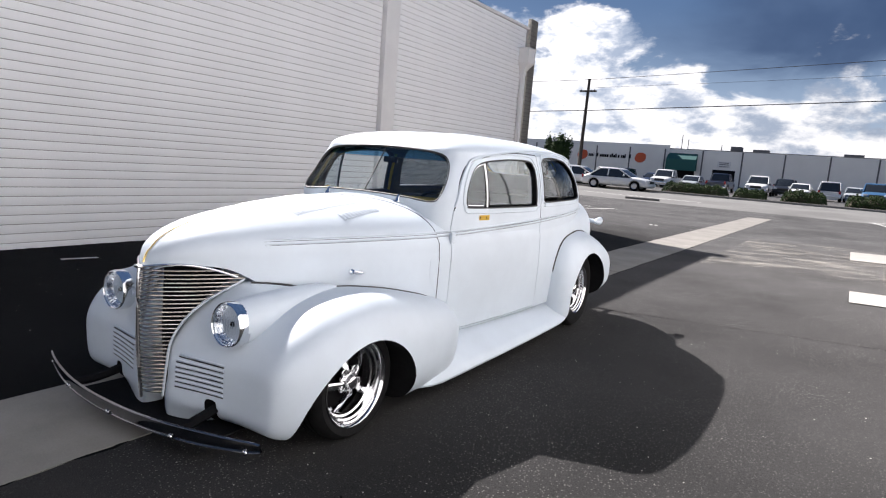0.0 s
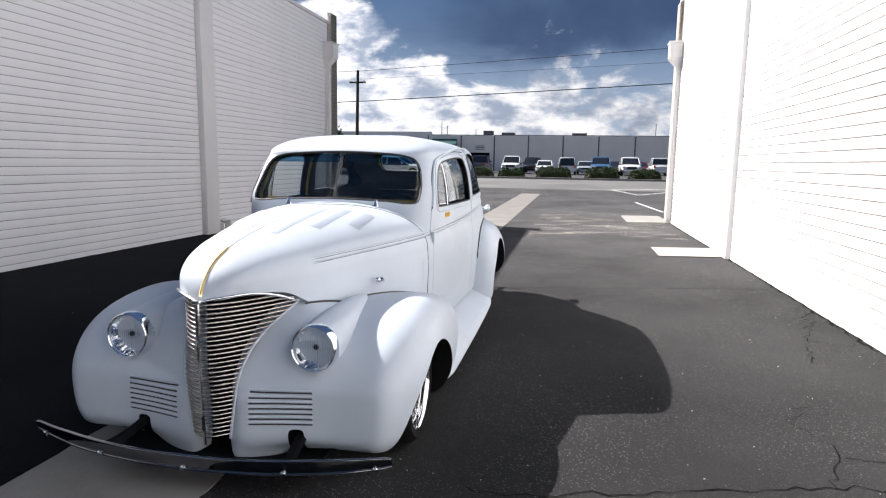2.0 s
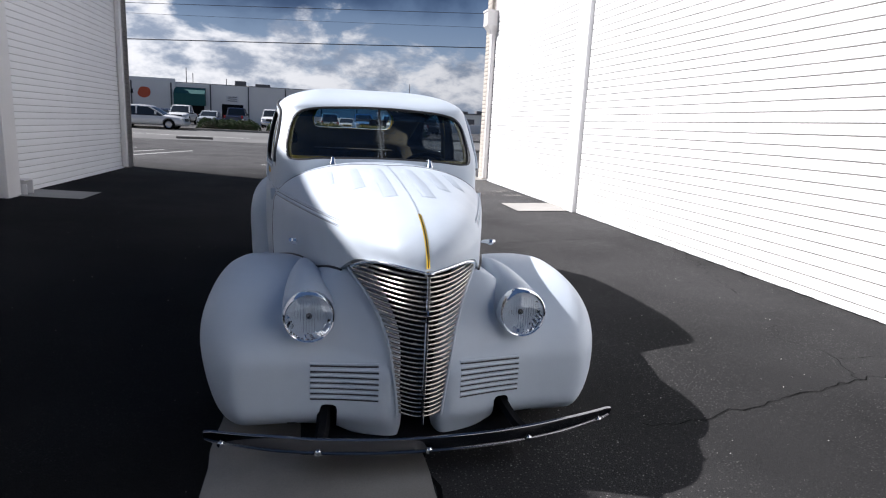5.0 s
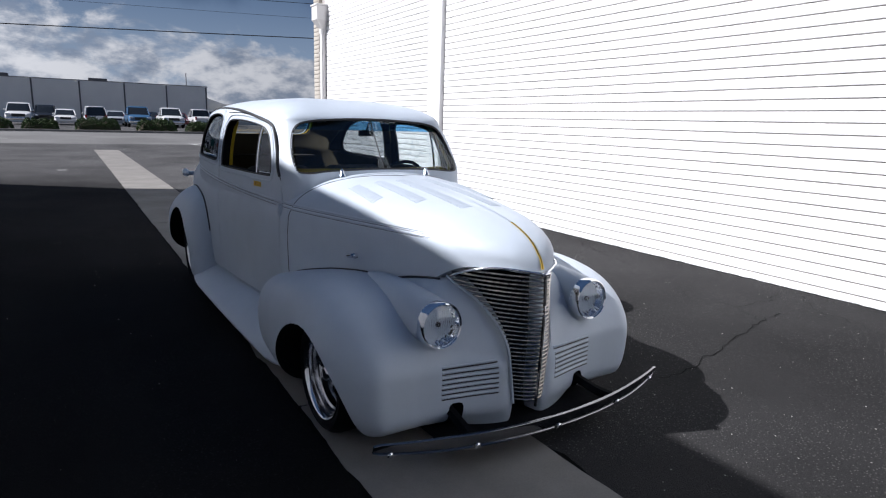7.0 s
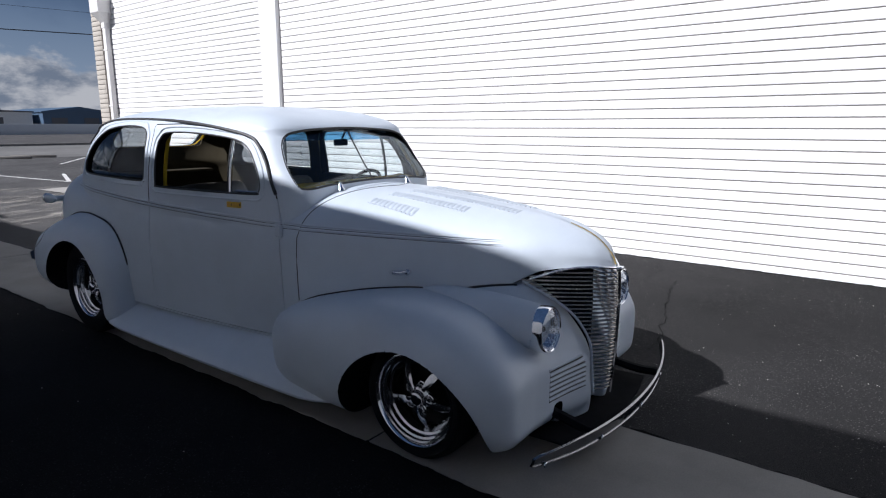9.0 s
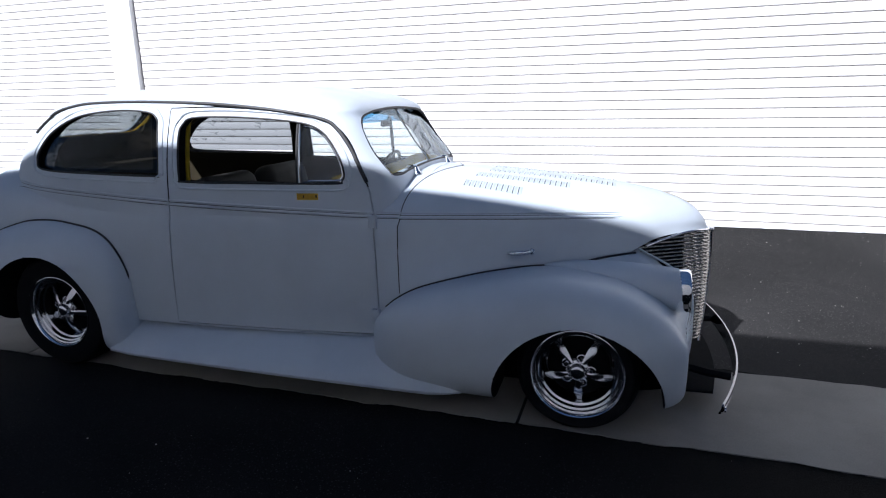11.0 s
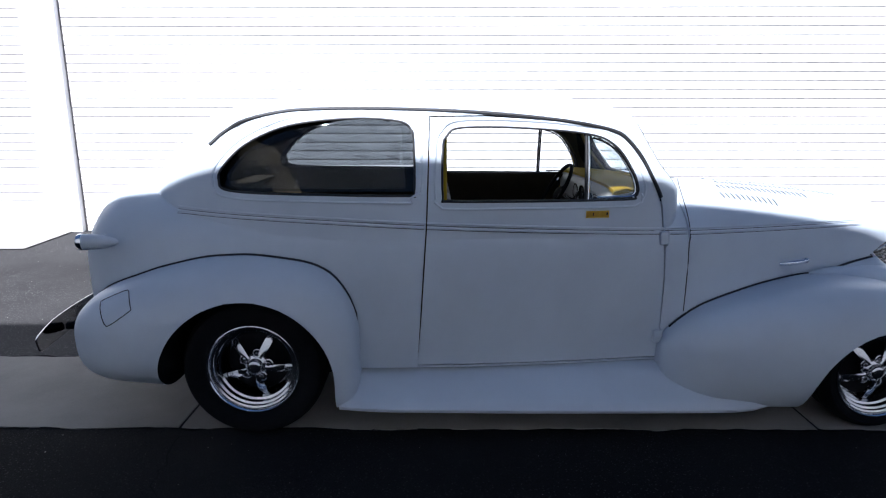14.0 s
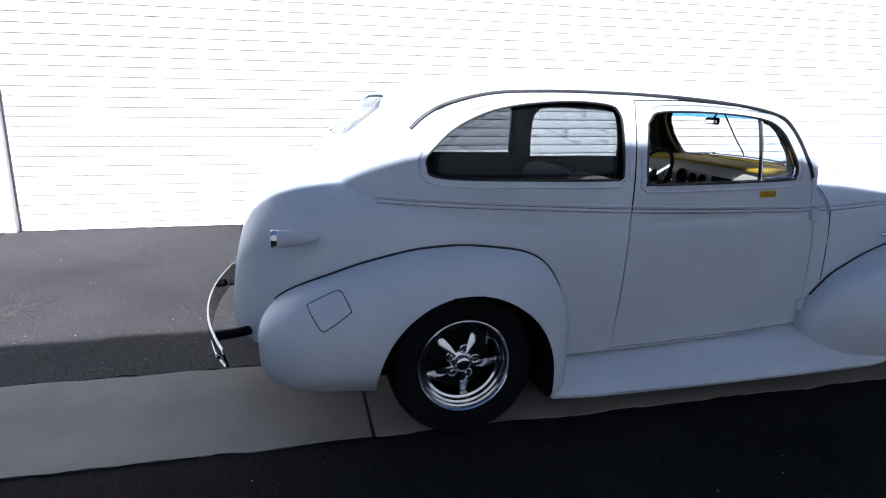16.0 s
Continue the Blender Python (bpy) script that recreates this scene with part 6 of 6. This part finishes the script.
def shrub(x0, x1, height, seed):
    root = tagged(empty("hedge", pose((x0 + x1) / 2, HEDGE_Y + 0.3, FAR_Z)), "trimmed dark green hedge along the kerb", "hedge", group="hedges along the kerb")
    half = (x1 - x0) / 2
    bumps = np.random.RandomState(seed).uniform(0.82, 1.08, 24)

    def place(rng, n):
        a = rng.uniform(-1, 1, n)
        top = height * np.interp((a + 1) * 11.5, range(24), bumps) * (1 - np.abs(a) ** 8) ** 0.5
        th = rng.uniform(0, math.pi, n)
        k = rng.uniform(0.75, 1.04, n)
        return np.stack([a * half, -np.cos(th) * 0.75 * k, np.abs(np.sin(th)) ** 0.7 * top * k], 1)

    part("foliage", leaf_cloud(int(3000 * half) + 900, place, 0.05, seed), LEAF, root)
    core = [[(t * half * 0.95, 0.5 * math.cos(a), 0.02 + 0.7 * height * (1 - abs(t) ** 6) ** 0.5 * max(math.sin(a), 0)) for a in np.linspace(0, math.pi, 9)] for t in np.linspace(-1, 1, 9)]
    part("twig_mass", loft(core), BARK, root, "dark twiggy inside of the hedge")


for k, (x0, x1, h) in enumerate(((-24.0, -15.4, 0.85), (-11.1, -6.9, 0.85), (-6.5, -4.6, 0.75), (-3.75, -1.25, 0.9), (-0.3, 2.1, 0.9), (2.7, 4.9, 0.8))):
    shrub(x0, x1, h, 30 + k)


def tree(x, y, height, spread, seed):
    root = tagged(empty("tree", pose(x, y, FAR_Z)), "small leafy green tree beyond the street", "tree")
    rng = random.Random(seed)
    part("trunk", tube([(0, 0, -0.1), (0.05, 0, height * 0.25), (0.0, 0.05, height * 0.5), (0.1, 0, height * 0.8)], [0.2, 0.16, 0.12, 0.05], 8), BARK, root)
    tips = []
    for k in range(9):
        a = 2 * math.pi * k / 9 + rng.uniform(-0.3, 0.3)
        z0 = height * rng.uniform(0.3, 0.6)
        tip = Vector((math.cos(a) * spread * rng.uniform(0.5, 0.9), math.sin(a) * spread * rng.uniform(0.5, 0.9), z0 + height * rng.uniform(0.15, 0.38)))
        part("limb", tube([(0.02, 0, z0), tuple(Vector((0, 0, z0)).lerp(tip, 0.5) + Vector((0, 0, 0.12))), tuple(tip)], [0.07, 0.05, 0.02], 6), BARK, root)
        tips.append(tip)
    tips.append(Vector((0, 0, height * 0.95)))

    def place(r, n):
        c = np.array([tips[i] for i in r.randint(0, len(tips), n)])
        return c + r.normal(size=(n, 3)) * np.array([spread * 0.26, spread * 0.26, height * 0.085])

    part("crown", leaf_cloud(5200, place, 0.16, seed), LEAF, root)


tree(-30.2, 70, 4.7, 1.0, 5)
tree(-33.6, 74, 4.6, 0.5, 9)


# ---- utility pole and wires ----
pole = tagged(empty("utility_pole", pose(-17.6, 44.6, FAR_Z)), "tall dark wooden utility pole with a short crossarm", "utility pole")
part("shaft", tube([(0, 0, -0.1), (0.05, 0, 4), (0.12, 0, 7.9)], [0.16, 0.13, 0.10], 10), WOOD, pole)
part("crossarm", box(-0.55, 0.75, -0.06, 0.06, 6.95, 7.07, 0.01), WOOD, pole)
for x in (-0.45, 0.6):
    part("insulator", moved(lathe([(0.03, 0), (0.05, 0.03), (0.03, 0.08), (0.045, 0.1), (0.004, 0.16)], 12, "z"), pose(x, 0, 7.07)), GREY_WALL, pole)


def wire(a, b, sag, r):
    pts = [Vector(a).lerp(Vector(b), t) + Vector((0, 0, -4 * sag * t * (1 - t))) for t in np.linspace(0, 1, 30)]
    tagged(part("overhead_wire", tube(pts, r, 6), WIRE), "thin black overhead utility wire", "wire", group="overhead wires")


wire((-17, 44.6, 5.95), (60, 44.0, 10.0), 0.15, 0.032)
wire((-17, 44.6, 8.2), (60, 44.0, 12.6), 0.15, 0.018)
wire((-17, 44.6, 7.6), (60, 46.0, 11.6), 0.3, 0.010)
wire((-17, 44.6, 5.95), (-90, 45, 4.0), 0.1, 0.032)
wire((-17, 44.6, 8.2), (-90, 45, 8.0), 0.4, 0.018)


# ---- marks, cracks and grit on the asphalt ----
for a in ((1.15, 22.4, 1.4, 17.2), (1.4, 17.2, 2.6, 20.6), (0.85, 31.6, 1.8, 27.9), (1.8, 27.9, 4.6, 32.5), (0.7, 31.4, 4.2, 33.5), (-8.6, 17.5, -7.4, 23.0), (-9.6, 17.5, -8.4, 23.0), (-11, 19, -9.6, 24), (-6.6, 34.5, -13.5, 35.5), (3.6, 18.0, 5.0, 24.0), (4.8, 26.5, 7.2, 30.0)):
    stripe(*a)
stripe(-6.39, 2.85, -6.33, 3.18, 0.05)
stripe(-4.5, 17.0, -4.3, 17.08, 0.12)
for x, y, a in ((4.5, 30.8, -30), (5.6, 31.2, -30), (-9.0, 32.0, 10)):
    stop = box(-0.85, 0.85, -0.07, 0.07, 0, 0.12, 0.02)
    tagged(part("wheel_stop", moved(stop, pose(x, y, ground_z(x, y), 0, 0, a)), CONCRETE), "low concrete wheel stop on the lot", "wheel stop")

TAR = material("crack_fill", (0.007, 0.007, 0.007), 0.95, spread=0.2, grain=60, spec=0.05)


def crack(points, width, seed, rough=0.022):
    """A jagged open crack as a narrow dark ribbon."""
    rng = random.Random(seed)
    pts = []
    for (x0, y0), (x1, y1) in zip(points, points[1:]):
        n = max(3, int(math.hypot(x1 - x0, y1 - y0) / 0.06))
        for i in range(n):
            t = i / n
            pts.append((x0 + (x1 - x0) * t + rng.gauss(0, rough), y0 + (y1 - y0) * t + rng.gauss(0, rough)))
    bm = bmesh.new()
    rows = []
    for i, (x, y) in enumerate(pts):
        a, b = pts[max(i - 1, 0)], pts[min(i + 1, len(pts) - 1)]
        d = Vector((b[0] - a[0], b[1] - a[1]))
        d = d.normalized() if d.length > 1e-6 else Vector((1, 0))
        w = width * rng.uniform(0.2, 0.85)
        rows.append([bm.verts.new((x - s * d.y * w, y + s * d.x * w, ground_z(x, y) + 0.0035)) for s in (-1, 1)])
    for a, b in zip(rows, rows[1:]):
        bm.faces.new((a[0], a[1], b[1], b[0]))
    bmesh.ops.recalc_face_normals(bm, faces=bm.faces)
    tagged(part("crack", bm, TAR), "jagged dark crack in the asphalt", "crack", kind="structure")


crack([(-1.5, 1.63), (-1.11, 1.66), (-0.79, 1.74), (-0.35, 1.86), (-0.05, 1.95), (0.35, 1.98)], 0.0055, 1, 0.016)
crack([(-0.05, 1.95), (0.15, 2.25), (0.05, 2.6), (0.25, 2.9)], 0.003, 2)
crack([(-2.5, 5.7), (-1.57, 5.82), (-0.4, 6.0), (0.5, 6.12), (1.03, 6.16)], 0.009, 3, 0.009)
crack([(0.5, 3.6), (0.62, 4.2), (0.85, 4.7), (0.98, 5.5)], 0.005, 21, 0.03)
crack([(0.62, 4.2), (0.9, 4.1), (1.02, 4.3)], 0.004, 22, 0.02)
crack([(0.1, 2.25), (0.5, 2.2), (0.9, 2.35)], 0.004, 23, 0.02)
crack([(0.2, 0.6), (0.45, 1.3), (0.6, 1.9), (0.95, 2.2)], 0.0035, 4)
crack([(-6.8, 5.0), (-5.6, 5.2), (-4.4, 5.1), (-3.4, 5.25)], 0.005, 5, 0.02)
crack([(-2.45, 11.2), (-1.0, 11.5), (0.9, 11.6)], 0.005, 6, 0.02)
crack([(-5.2, -1.0), (-4.6, 0.6), (-4.9, 2.2)], 0.005, 8, 0.03)
# ragged tar along both walls and the gutter
for y0 in range(-8, 14, 2):
    crack([(RIGHT_WALL - 0.03, y0), (RIGHT_WALL - 0.02, y0 + 2.0)], 0.018, 50 + y0, 0.012)
    crack([(LEFT_WALL + 0.03, y0), (LEFT_WALL + 0.02, y0 + 2.0)], 0.018, 80 + y0, 0.012)
    crack([(GUTTER_LEFT - 0.005, y0), (GUTTER_LEFT - 0.005, y0 + 2.0)], 0.014, 110 + y0, 0.008)
    crack([(GUTTER_RIGHT + 0.005, y0), (GUTTER_RIGHT + 0.005, y0 + 2.0)], 0.014, 140 + y0, 0.008)

PEBBLE = material("pebble", (0.30, 0.29, 0.27), 0.85, spread=0.3, grain=30)


def grit(count, x0, x1, y0, y1, seed):
    rng = random.Random(seed)
    verts, faces = [], []
    for i in range(count):
        x, y = rng.uniform(x0, x1), rng.uniform(y0, y1)
        r = 0.0014 + 0.004 * rng.random() ** 5
        z = ground_z(x, y) + r * 0.3
        b = len(verts)
        verts += [(x - r, y, z), (x + r, y, z), (x, y - r, z), (x, y + r, z), (x, y, z + r * 0.7), (x, y, z - r)]
        for q in ((0, 2, 4), (2, 1, 4), (1, 3, 4), (3, 0, 4), (2, 0, 5), (1, 2, 5), (3, 1, 5), (0, 3, 5)):
            faces.append(tuple(b + k for k in q))
    me = bpy.data.meshes.new("grit")
    me.from_pydata(verts, [], faces)
    me.materials.append(PEBBLE)
    tagged(new("grit", me), "loose pale grit scattered on the asphalt", "grit", kind="stuff")


grit(1900, -2.4, 1.02, -1.5, 9.0, 7)
grit(450, -7.0, -3.4, -1.5, 9.0, 8)

DUST = bpy.data.materials.new("dried_puddle_dust")
DUST.use_nodes = True


def build_dust(tree_):
    """Pale dried silt that thins out unevenly."""
    N, L = tree_.nodes, tree_.links
    b = N["Principled BSDF"]
    b.inputs["Base Color"].default_value, b.inputs["Roughness"].default_value = (0.32, 0.30, 0.27, 1), 0.95
    co, n, r, g = N.new("ShaderNodeTexCoord"), N.new("ShaderNodeTexNoise"), N.new("ShaderNodeMapRange"), N.new("ShaderNodeMapping")
    g.inputs["Scale"].default_value = (0.55, 1.5, 1)
    n.inputs["Scale"].default_value, n.inputs["Detail"].default_value, n.inputs["Roughness"].default_value = 2.2, 9.0, 0.68
    for i, k in enumerate((0.48, 0.68, 0.0, 0.8)):
        r.inputs[i + 1].default_value = k
    L.new(co.outputs["Object"], g.inputs[0])
    L.new(g.outputs[0], n.inputs["Vector"])
    L.new(n.outputs[0], r.inputs[0])
    L.new(r.outputs[0], b.inputs["Alpha"])


build_dust(DUST.node_tree)
tagged(part("silt_patch", sheet(list(np.linspace(-1.9, 0.9, 8)), list(np.linspace(10.5, 16.5, 12)), 0.004), DUST), "pale dried silt film on the asphalt", "silt", kind="structure")
